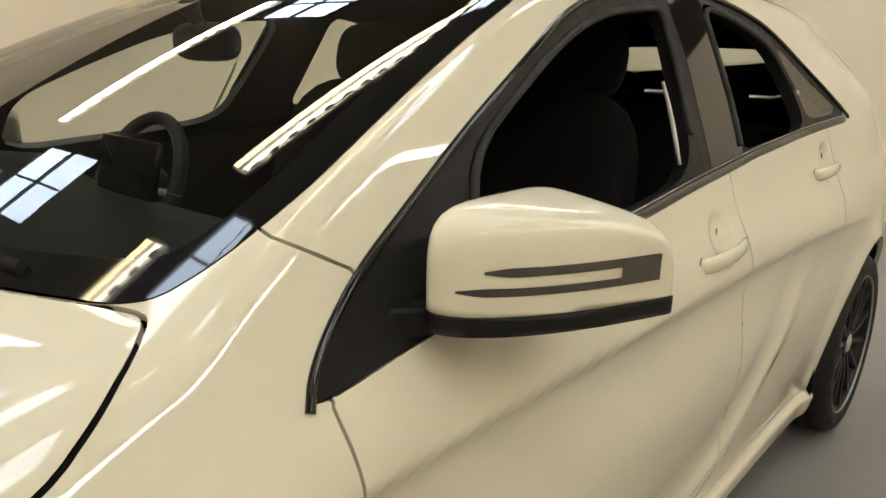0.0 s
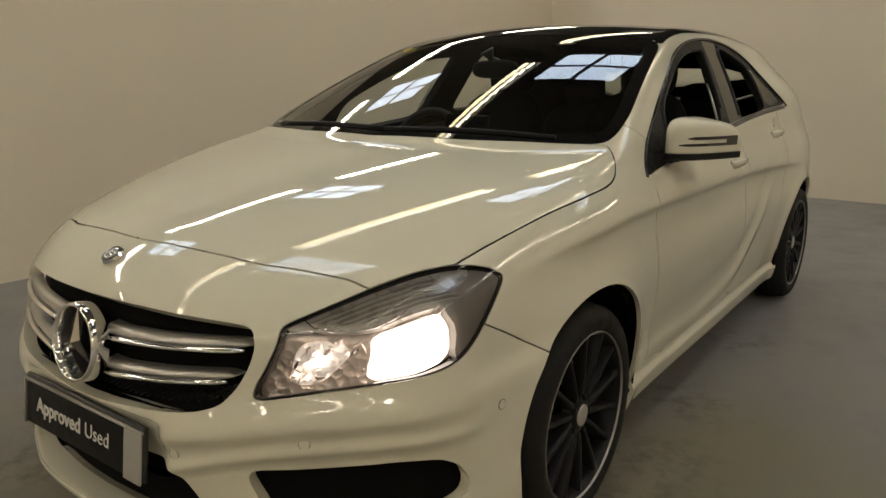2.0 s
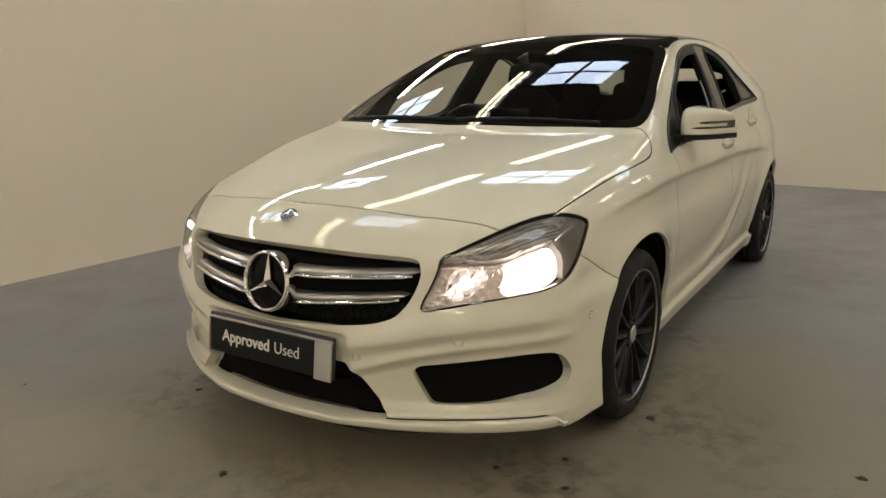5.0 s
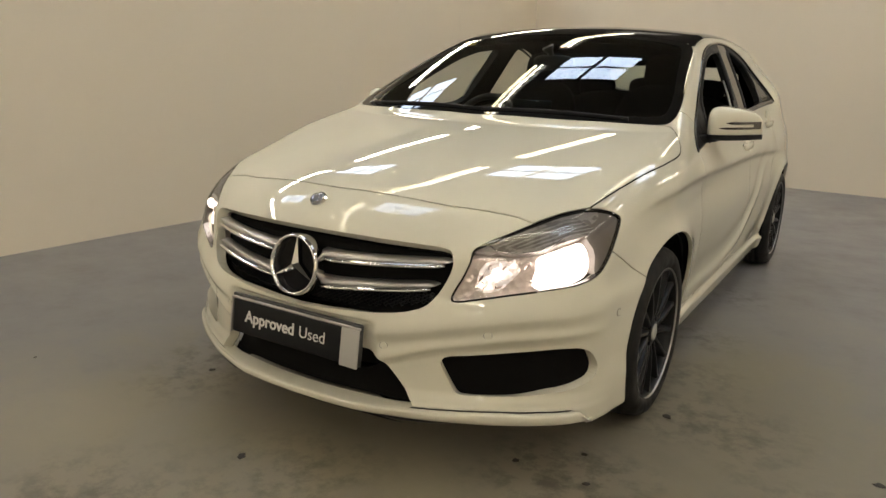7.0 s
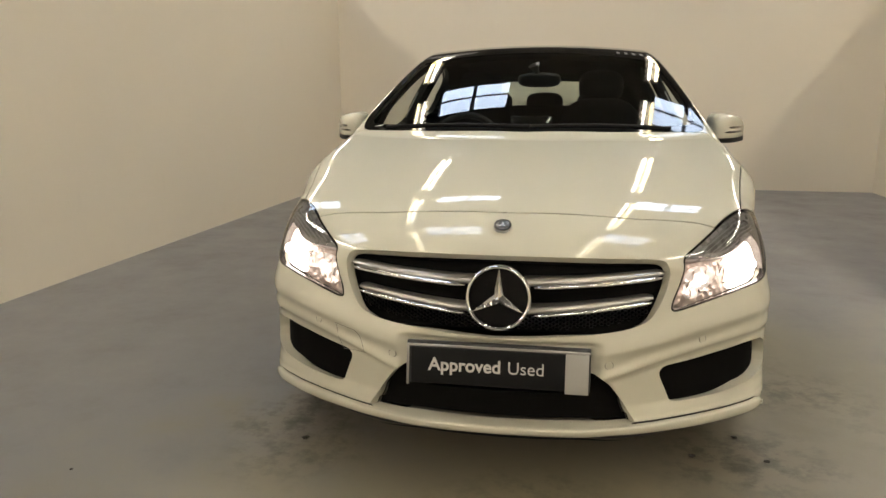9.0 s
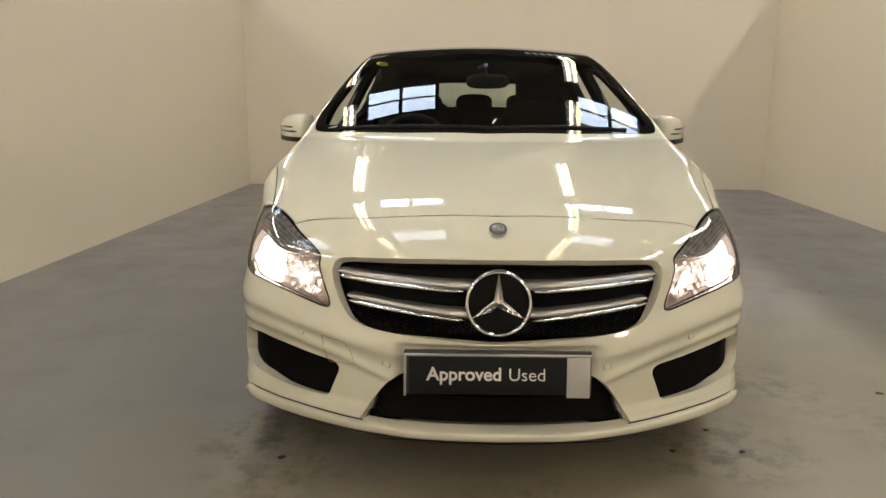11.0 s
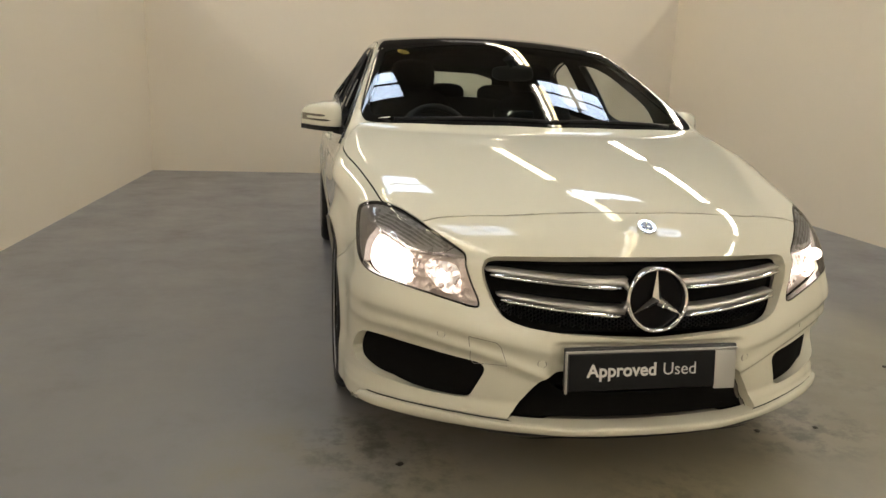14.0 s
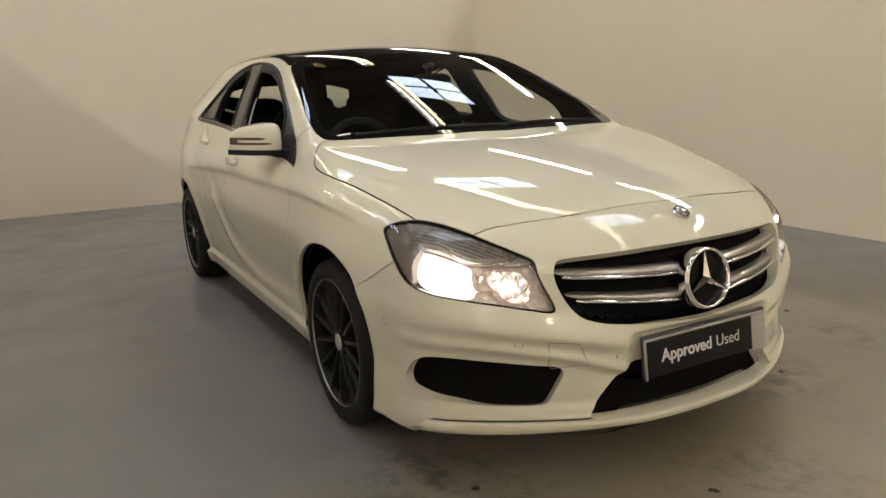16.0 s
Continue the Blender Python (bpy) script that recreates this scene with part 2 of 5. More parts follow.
def strip_light(tubes=(M_TUBE, M_TUBE_WARM)):
    """A twin fluorescent batten hung on three rods."""
    bm = bmesh.new()
    box(bm, -0.13, 0.13, 0, STRIP, 0.05, 0.11)
    root = new("strip_light")
    part("batten", bm, M_STEEL, root, "white steel batten")
    for x, m in zip((0.065, -0.075), tubes):
        bm = bmesh.new()
        bmesh.ops.create_cone(bm, cap_ends=True, segments=14, radius1=0.032, radius2=0.032, depth=STRIP - 0.08, matrix=pose(x, STRIP / 2, 0.012, 90, 0, 0))
        part("tube", bm, m, root, "glowing fluorescent tube")
    # clips along the white tube
    for k in range(15):
        bm = bmesh.new()
        y = 0.12 + k * (STRIP - 0.24) / 14
        box(bm, 0.094, 0.112, y - 0.05, y + 0.05, -0.012, 0.03)
        part("clip", bm, M_DARKSTEEL, root, "dark tube clip")
    for y in (0.4, STRIP / 2, STRIP - 0.4):
        bm = bmesh.new()
        box(bm, -0.006, 0.006, y - 0.006, y + 0.006, 0.11, CEIL - 5.0)
        part("hanger", bm, M_STEEL, root)
    return tagged(root, "twin fluorescent strip light hung from the ceiling", "lamp", "strip lights in rows")


BAY = 4.2
STRIPS = [(-2.42, 1.9 + BAY * k, 0) for k in (-1, 0, 1)] + [(1.64, 1.9 + BAY * k, 180) for k in (-1, 0, 1)]
HALL = [(-6.1, 1.9 + BAY * k, 0) for k in (-1, 0, 1, 2)]
OUTER = [(5.25, 1.9 + BAY * k, 0) for k in (-1, 0, 1, 2)] + [(x, 1.9 + BAY * k, 0) for x in (-9.9, -6.1, -2.42, 1.64, 5.25, 9.2) for k in (-5, -4, -3, -2)]
for row, tubes in ((STRIPS, (M_TUBE, M_TUBE_WARM)), (OUTER, (M_TUBE_BRIGHT, M_TUBE_BRIGHT)), (HALL, (M_TUBE_HALL, M_TUBE_HALL))):
    places = [ROOM @ pose(x, y + (STRIP if turn else 0), 5.0, 0, 0, turn) for x, y, turn in row]
    lamp = strip_light(tubes)
    lamp.matrix_basis = places[0]
    for m in places[1:]:
        copy_thing(lamp, m)


def roof_grille():
    """A louvred rooflight: pale slats side by side."""
    root = new("roof_grille")
    for k in range(7):
        bm = bmesh.new()
        box(bm, 0.17 * k, 0.17 * k + 0.07, 0, 1.7, 0, 0.02)
        part("slat", bm, M_SLAT, root, "pale translucent slat")
    return tagged(root, "louvred rooflight of pale slats", "rooflight", "louvred rooflights")


vent = roof_grille()
vent.matrix_basis = ROOM @ pose(-3.3, 10.2, CEIL - 0.03)
copy_thing(vent, ROOM @ pose(1.0, 10.2, CEIL - 0.03))


def skylight():
    """A rooflight of four panes in a steel frame."""
    root = new("skylight")
    for i in (0, 1):
        for k in (0, 1):
            bm = bmesh.new()
            box(bm, 0.68 * i + 0.02, 0.68 * i + 0.64, 0.53 * k + 0.02, 0.53 * k + 0.515, 0.0, 0.01)
            part("pane", bm, M_SKY, root, "bright daylit pane")
    for b in ((-0.04, 0.02, -0.04, 1.10), (0.64, 0.70, -0.04, 1.10), (1.32, 1.38, -0.04, 1.10), (0.02, 1.32, -0.04, 0.02), (0.02, 1.32, 0.535, 0.55), (0.02, 1.32, 1.065, 1.10)):
        bm = bmesh.new()
        box(bm, *b, -0.05, 0.02)
        part("frame_bar", bm, M_DARKSTEEL, root, "dark glazing bar")
    return tagged(root, "square skylight of four bright panes", "skylight", "skylights in the ceiling")


LIGHTS = [(x, y) for x in (-5.95, -2.16, 1.80) for y in (0.45, 4.70)]
roof_light = skylight()
roof_light.matrix_basis = ROOM @ pose(*LIGHTS[0], CEIL - 0.02)
for x, y in LIGHTS[1:]:
    copy_thing(roof_light, ROOM @ pose(x, y, CEIL - 0.02))
# ---- car body form: half body, x >= 0, nose at y = 0, tail towards +y ----
def spl(v, xs, ys):
    """Smooth monotone-ish curve through the knots (cubic Hermite), straight beyond the ends."""
    xs, ys = np.asarray(xs, float), np.asarray(ys, float)
    d = np.diff(ys) / np.diff(xs)
    m = np.r_[d[0], (d[1:] * np.diff(xs)[:-1] + d[:-1] * np.diff(xs)[1:]) / (xs[2:] - xs[:-2]), d[-1]]
    i = np.clip(np.searchsorted(xs, v) - 1, 0, len(xs) - 2)
    h = xs[i + 1] - xs[i]
    t = (v - xs[i]) / h
    inside = np.clip(t, 0, 1)
    a = inside
    r = (2 * a**3 - 3 * a**2 + 1) * ys[i] + (a**3 - 2 * a**2 + a) * h * m[i] + (3 * a**2 - 2 * a**3) * ys[i + 1] + (a**3 - a**2) * h * m[i + 1]
    return r + (t - inside) * h * np.where(t < 0, m[0], m[-1])


def smax(a, b, k):
    h = np.maximum(k - np.abs(a - b), 0) / k
    return np.maximum(a, b) + h * h * k * 0.25


def smin(a, b, k):
    return -smax(-a, -b, k)


def step(a, b, v):
    t = np.clip((v - a) / (b - a), 0, 1)
    return t * t * (3 - 2 * t)


HUB_F, HUB_R, HUB_Z = 0.948, 3.622, 0.308


def cowl_y(x):
    return 1.09 + 0.31 * x * x


def hood_z(x, y):
    z = 0.808 + 0.115 * (y - 0.13) + 0.1015 * (0.918 - np.exp(-np.maximum(y - 0.1, -0.15) / 0.35))
    drop = 0.33 * np.exp(-np.maximum(y - 0.1, -0.2) / 0.55)
    return z - drop * x * x - 0.03 * x**4 * step(1.3, 0.4, y)


def screen_z(x, y):
    t = y - cowl_y(x)
    return 1.03 + 0.5 * t - 0.1 * t * t - 0.03 * x * x


def roof_z(x, y):
    z = spl(y, [1.5, 2.0, 2.5, 3.0, 3.5, 3.9, 4.15, 4.4], [1.37, 1.42, 1.445, 1.44, 1.405, 1.355, 1.31, 1.22])
    return z - 0.10 * x * x


def top_z(x, y):
    return smin(smax(hood_z(x, y), screen_z(x, y), 0.012), roof_z(x, y), 0.05)


def belt_z(y):
    return spl(y, [1.2, 1.4, 2.3, 3.3, 3.8, 4.4], [0.905, 0.925, 0.985, 1.05, 1.08, 1.10])


def side_x(y, z):
    w = spl(y, [0.2, 0.42, 0.55, 0.72, 0.935, 1.5, 2.3, 3.2, 3.634, 4.0, 4.4], [0.822, 0.845, 0.856, 0.874, 0.888, 0.874, 0.872, 0.870, 0.875, 0.835, 0.74])
    s = spl(z, [0.12, 0.2, 0.27, 0.35, 0.5, 0.62, 0.76, 0.86, 0.94, 1.1], [-0.09, -0.065, -0.05, -0.035, -0.012, 0, -0.006, -0.022, -0.052, -0.1])
    s = s * np.where(z < 0.62, 1 - 0.75 * step(0.9, 0.6, y), 1)
    b = belt_z(y)
    up = np.maximum(z - b, 0)
    s = np.where(z > b, spl(np.minimum(z, b), [0.12, 0.62, 0.76, 0.86, 0.94, 1.1], [-0.09, 0, -0.006, -0.022, -0.052, -0.1]), s)
    # the wing stands in above the bumper's ledge, and the bumper's foot flares
    s = s - step(1.0, 0.6, y) * spl(z, [0.5, 0.555, 0.60, 0.66, 0.72, 0.78, 0.86, 1.1], [0.002, 0.004, 0.017, 0.023, 0.030, 0.036, 0.046, 0.07])
    s = s + 0.011 * step(0.37, 0.28, z) * step(0.75, 0.5, y)
    taper = spl(y, [1.0, 2.2, 3.0, 3.6, 4.4], [0.0, 0.0, 0.02, 0.07, 0.2])
    x = w + s - 0.40 * up - 0.25 * up * up - taper * step(0, 0.3, up)
    # falling shoulder line and the rising sill line of the doors
    l1 = spl(y, [0.55, 0.7, 0.86, 1.06, 1.4, 1.9, 2.5, 3.1, 3.8], [0.765, 0.792, 0.820, 0.836, 0.836, 0.831, 0.825, 0.80, 0.75])
    d = z - l1
    a1 = step(0.60, 0.95, y) * step(3.7, 3.0, y)
    x = x + a1 * 0.013 * (np.exp(-((np.maximum(d, 0) / 0.08) ** 2)) * np.exp(-((np.minimum(d, 0) / 0.021) ** 2)) - 0.75 * np.exp(-(((d + 0.095) / 0.075) ** 2)))
    l2 = spl(y, [1.5, 2.187, 2.48, 2.68, 2.85, 3.1], [0.335, 0.347, 0.417, 0.553, 0.671, 0.76])
    d = z - l2
    a2 = step(1.25, 1.7, y) * step(3.1, 2.45, y)
    x = x + a2 * 0.010 * (np.exp(-((np.minimum(d, 0) / 0.05) ** 2)) * np.exp(-((np.maximum(d, 0) / 0.025) ** 2)) - 0.6 * np.exp(-(((d - 0.08) / 0.06) ** 2)))
    # dishes behind the door handles
    for hy, hz in ((2.352, 0.898), (3.152, 0.965)):
        r = np.hypot((y - hy) / 1.15, z - hz)
        x = x - 0.012 * step(0.058, 0.020, r)
    # side skirt
    x = x + 0.022 * step(0.27, 0.24, z) * step(1.2, 1.35, y) * step(3.4, 3.25, y)
    for hy in (HUB_F, HUB_R):
        r = np.hypot(y - hy, z - HUB_Z)
        x = x + 0.012 * np.exp(-(((r - 0.36) / 0.055) ** 2))
    return x


def fold_z(x):
    """The upper fold of the bumper, below the lamps."""
    return spl(x, [0.0, 0.2, 0.42, 0.56, 0.69, 0.81, 0.9], [0.44, 0.445, 0.477, 0.503, 0.521, 0.533, 0.536])


def crease_z(x):
    """The lower fold, over the side intakes."""
    return spl(x, [0.0, 0.28, 0.45, 0.565, 0.695, 0.8, 0.9], [0.365, 0.372, 0.422, 0.445, 0.464, 0.472, 0.476])


def front_y(x, z):
    y = spl(x, [0, 0.15, 0.3, 0.42, 0.52, 0.62, 0.72, 0.8, 0.86, 0.9, 0.95], [0, 0.008, 0.034, 0.077, 0.128, 0.188, 0.258, 0.335, 0.445, 0.59, 0.85])
    lean = spl(z, [0.12, 0.2, 0.3, 0.42, 0.5, 0.58, 0.66, 0.72, 0.78, 0.9], [0.06, 0.03, 0.014, 0.010, 0.012, 0.024, 0.037, 0.05, 0.082, 0.22])
    y = y + lean
    wing = step(0.22, 0.36, x)
    d = fold_z(x) - z
    y = y - step(0.15, 0.4, x) * 0.022 * np.exp(-((np.maximum(d, 0) / 0.026) ** 2)) * np.exp(-((np.minimum(d, 0) / 0.06) ** 2))
    d = crease_z(x) - z
    y = y - wing * 0.009 * np.exp(-((np.maximum(d, 0) / 0.012) ** 2)) * np.exp(-((np.minimum(d, 0) / 0.020) ** 2))
    y = y + wing * 0.014 * step(0.004, 0.035, d) * step(0.225, 0.25, z)
    # the foot below the intakes comes forward again
    y = y - wing * 0.016 * step(0.285, 0.245, z)
    # flat bed behind the plate
    return y + 0.022 * step(0.31, 0.255, x) * step(0.33, 0.37, z) * step(0.492, 0.47, z)


def rear_y(x, z):
    y = 4.30 - 0.30 * x**2 - 0.35 * np.maximum(x - 0.5, 0) ** 2
    return y - spl(z, [0.15, 0.35, 0.6, 0.9, 1.0, 1.2, 1.35], [0.1, 0.0, 0.0, 0.06, 0.12, 0.25, 0.3])


def body(p):
    """Below zero inside the body."""
    x, y, z = np.abs(p[:, 0]), p[:, 1], p[:, 2]
    k = 0.035 + 0.06 * step(1.1, 0.9, z) * step(1.5, 1.0, y)
    f = smax(z - top_z(x, y), x - side_x(y, z), k)
    kf = 0.05 + 0.05 * step(0.6, 0.75, z)
    f = smax(f, (front_y(x, z) - y) * 0.8, kf)
    f = smax(f, (y - rear_y(x, z)) * 0.9, 0.08)
    return smax(f, 0.165 - z, 0.02)


def gradient(p, e=1e-3):
    g = np.stack([body(p + e * a) - body(p - e * a) for a in np.eye(3)], 1)
    return g / np.linalg.norm(g, axis=1, keepdims=True)


def shell():
    """Vertices and triangles of the half body."""
    ys = np.unique(np.r_[np.linspace(-0.1, 0.3, 45), np.linspace(0.3, 1.4, 95), np.linspace(1.4, 4.4, 200)].round(5))
    bx = np.linspace(0, 0.96, 84)
    bz = np.linspace(0, 1, 96)
    hi = np.interp(ys, [-0.1, 0.1, 0.3, 1.0, 1.9, 3.0, 4.4], [0.84, 0.88, 0.95, 1.1, 1.46, 1.5, 1.32])
    verts, quads = [], []

    def grid(p):
        n, m = p.shape[:2]
        base = sum(len(v) for v in verts)
        verts.append(p.reshape(-1, 3))
        i = (np.arange(n - 1)[:, None] * m + np.arange(m - 1) + base).ravel()
        quads.append(np.stack([i, i + m, i + m + 1, i + 1], 1))

    one = np.ones
    grid(np.stack([bx[None] * one((len(ys), 1)), ys[:, None] * one((1, len(bx))), hi[:, None] * one((1, len(bx)))], -1))
    grid(np.stack([0.96 * one((len(bz), len(ys))), ys[None] * one((len(bz), 1)), 0.12 + bz[:, None] * (hi[None] - 0.12)], -1))
    for at, top in ((ys[0], hi[0]), (ys[-1], hi[-1])):
        g = np.stack([bx[None] * one((len(bz), 1)), at * one((len(bz), len(bx))), 0.12 + bz[:, None] * (top - 0.12) * one((1, len(bx)))], -1)
        grid(g if at < 0 else g[:, ::-1])
    b, q = np.concatenate(verts), np.concatenate(quads)
    aim = np.stack([b[:, 0] * 0.45, np.clip(b[:, 1] * 0.62 + 0.75, 0.72, 3.55), 0.42 + 0.35 * (b[:, 2] - 0.42)], 1)
    lo, top = np.zeros(len(b)), np.ones(len(b))
    # first entry along the ray, then halving
    s = np.linspace(0, 1, 90)
    first = np.ones(len(b))
    done = np.zeros(len(b), bool)
    for v in s:
        inside = body(b + (aim - b) * v) < 0
        fresh = inside & ~done
        first[fresh] = v
        done |= inside
        if done.all():
            break
    lo, top = np.maximum(first - s[1], 0), first
    for _ in range(22):
        mid = (lo + top) / 2
        inside = body(b + (aim - b) * mid[:, None]) < 0
        top = np.where(inside, mid, top)
        lo = np.where(inside, lo, mid)
    p = b + (aim - b) * top[:, None]
    # weld shared borders
    key, back = np.unique((b * 1e5).round().astype(np.int64), axis=0, return_inverse=True)
    first = np.zeros(len(key), int)
    back = back.ravel()
    first[back] = np.arange(len(b))
    p, q = p[first], back[q]
    t = np.concatenate([q[:, [0, 1, 2]], q[:, [0, 2, 3]]])
    t = t[(t[:, 0] != t[:, 1]) & (t[:, 1] != t[:, 2]) & (t[:, 0] != t[:, 2])]
    n = np.cross(p[t[:, 1]] - p[t[:, 0]], p[t[:, 2]] - p[t[:, 0]])
    flip = (n * gradient(p[t].mean(1))).sum(1) < 0
    t[flip] = t[flip][:, ::-1]
    return p, t


# ---- cutting the shell into panels ----
def outline(points, rounds=2):
    """A closed outline, its corners rounded off by cutting them."""
    p = np.array(points, float)
    for _ in range(rounds):
        q = np.roll(p, -1, 0)
        p = np.stack([0.8 * p + 0.2 * q, 0.2 * p + 0.8 * q], 1).reshape(-1, 2)
    return p


def inside_of(points, uv, rounds=2):
    """Signed distance to an outline, below zero inside."""
    p = outline(points, rounds) if rounds else np.array(points, float)
    a, b = p, np.roll(p, -1, 0)
    best, odd = np.full(len(uv), 1e9), np.zeros(len(uv), bool)
    for (ax, ay), (bx, by) in zip(a, b):
        ex, ey = bx - ax, by - ay
        wx, wy = uv[:, 0] - ax, uv[:, 1] - ay
        t = np.clip((wx * ex + wy * ey) / (ex * ex + ey * ey + 1e-12), 0, 1)
        best = np.minimum(best, (wx - t * ex) ** 2 + (wy - t * ey) ** 2)
        cross = (ay > uv[:, 1]) != (by > uv[:, 1])
        with np.errstate(divide="ignore", invalid="ignore"):
            odd ^= cross & (uv[:, 0] < ax + (uv[:, 1] - ay) * ex / (ey if ey else 1e-12))
    return np.where(odd, -1, 1) * np.sqrt(best)


class Skin:
    """Triangles with a label each, which outlines cut apart."""

    def __init__(self, p, t, form=None):
        self.p, self.t, self.form = p, t, form
        self.lab = np.zeros(len(t), int)
        self.names = ["base"]

    def settle(self, p):
        if self.form:
            for _ in range(2):
                p = p - self.form(p)[:, None] * gradient(p)
        return p

    def number(self, name):
        if name not in self.names:
            self.names.append(name)
        return self.names.index(name)

    def cut(self, sources, name, distance, where=None):
        """Triangles of the sources where distance(p) < 0 take the new name; those across its border are split there."""
        mine = np.isin(self.lab, [self.number(s) for s in sources.split()])
        if where is not None:
            mine &= where(self.p[self.t].mean(1))
        if not mine.any():
            return
        used = np.unique(self.t[mine])
        f = np.ones(len(self.p))
        f[used] = distance(self.p[used])
        fixed = np.zeros(len(self.p), bool)
        fixed[self.t[~mine].ravel()] = True
        fixed |= self.p[:, 0] < 1e-6
        e = np.unique(np.sort(np.concatenate([self.t[mine][:, [0, 1]], self.t[mine][:, [1, 2]], self.t[mine][:, [2, 0]]]), 1), axis=0)
        a, b = e.T
        cross = f[a] * f[b] < 0
        a, b = a[cross], b[cross]
        s = f[a] / (f[a] - f[b])
        for v, w, u in ((a, b, s), (b, a, 1 - s)):
            near = (u < 0.22) & ~fixed[v]
            pick, at = np.unique(v[near], return_index=True)
            i = np.flatnonzero(near)[at]
            i = i[(f[v[i]] != 0) & (f[w[i]] != 0)]
            self.p[v[i]] += (self.p[w[i]] - self.p[v[i]]) * u[i][:, None]
            f[v[i]] = 0
        f[np.abs(f) < 1e-7] = 0
        cross = f[a] * f[b] < 0
        a, b = a[cross], b[cross]
        s = (f[a] / (f[a] - f[b]))[:, None]
        fresh = self.settle(self.p[a] * (1 - s) + self.p[b] * s) if len(a) else np.zeros((0, 3))
        fresh[(self.p[a, 0] < 1e-6) & (self.p[b, 0] < 1e-6), 0] = 0
        base = len(self.p)
        at = {(i, j): base + n for n, (i, j) in enumerate(zip(a.tolist(), b.tolist()))}
        self.p = np.concatenate([self.p, fresh])
        f = np.r_[f, np.zeros(len(fresh))]
        sign = np.sign(f).astype(int)
        tri = self.t[mine]
        sg = sign[tri]
        whole = ~((sg.min(1) < 0) & (sg.max(1) > 0))
        out = [tri[whole]]
        labs = [np.where((sg[whole].sum(1) < 0), self.number(name), self.lab[mine][whole])]
        more, morelab = [], []
        old = self.lab[mine][~whole]
        for (i, j, k), lab in zip(tri[~whole].tolist(), old.tolist()):
            loop = []
            for u, v in ((i, j), (j, k), (k, i)):
                loop.append(u)
                n = at.get((u, v) if u < v else (v, u))
                if n is not None:
                    loop.append(n)
            zeros = [n for n, v in enumerate(loop) if sign[v] == 0]
            x, y = zeros[0], zeros[1]
            for poly in (loop[x : y + 1], loop[y:] + loop[: x + 1]):
                sgn = sum(sign[v] for v in poly)
                for n in range(1, len(poly) - 1):
                    more.append((poly[0], poly[n], poly[n + 1]))
                    morelab.append(self.number(name) if sgn < 0 else lab)
        if more:
            out.append(np.array(more))
            labs.append(np.array(morelab))
        self.t = np.concatenate([self.t[~mine], *out])
        self.lab = np.concatenate([self.lab[~mine], *labs])

    def piece(self, names, gap=0.0, flange=0.0, offset=0.0):
        """Vertices, triangles, corner normals of the named regions: edges drawn back by gap, folded inwards by flange, the whole sunk by offset."""
        t = self.t[np.isin(self.lab, [self.number(n) for n in names.split()])]
        keep, t = np.unique(t, return_inverse=True)
        t = t.reshape(-1, 3)
        p = self.p[keep].copy()
        n = gradient(p) if self.form else self.normals(p, t)
        half = np.concatenate([t[:, [0, 1]], t[:, [1, 2]], t[:, [2, 0]]])
        third = np.concatenate([t[:, 2], t[:, 0], t[:, 1]])
        key = np.sort(half, 1)
        code = key[:, 0].astype(np.int64) * len(p) + key[:, 1]
        _, first, count = np.unique(code, return_index=True, return_counts=True)
        rim = first[count == 1]
        rim = rim[~((p[half[rim, 0], 0] < 1e-6) & (p[half[rim, 1], 0] < 1e-6))]
        a, b, c = half[rim, 0], half[rim, 1], third[rim]
        along = p[b] - p[a]
        along /= np.linalg.norm(along, axis=1, keepdims=True) + 1e-12
        inward = np.cross(n[a], along)
        inward *= np.sign(((p[c] - p[a]) * inward).sum(1, keepdims=True))
        inward /= np.linalg.norm(inward, axis=1, keepdims=True) + 1e-12
        pull = np.zeros_like(p)
        np.add.at(pull, a, inward)
        np.add.at(pull, b, inward)
        pull /= np.linalg.norm(pull, axis=1, keepdims=True) + 1e-12
        pull[p[:, 0] < 1e-6, 0] = 0
        p += pull * gap - n * offset
        corner = n[t]
        if flange and len(rim):
            base = len(p)
            idx = np.full(base, -1)
            ring = np.unique(np.r_[a, b])
            idx[ring] = base + np.arange(len(ring))
            p = np.concatenate([p, p[ring] - n[ring] * flange + pull[ring] * 0.3 * gap])
            quad = np.concatenate([np.stack([b, a, idx[a]], 1), np.stack([b, idx[a], idx[b]], 1)])
            t = np.concatenate([t, quad])
            side = -inward
            corner = np.concatenate([corner, np.repeat(side[:, None], 3, 1), np.repeat(side[:, None], 3, 1)])
        return p, t, corner

    def normals(self, p, t):
        n = np.zeros_like(p)
        fn = np.cross(p[t[:, 1]] - p[t[:, 0]], p[t[:, 2]] - p[t[:, 0]])
        for i in range(3):
            np.add.at(n, t[:, i], fn)
        return n / (np.linalg.norm(n, axis=1, keepdims=True) + 1e-12)


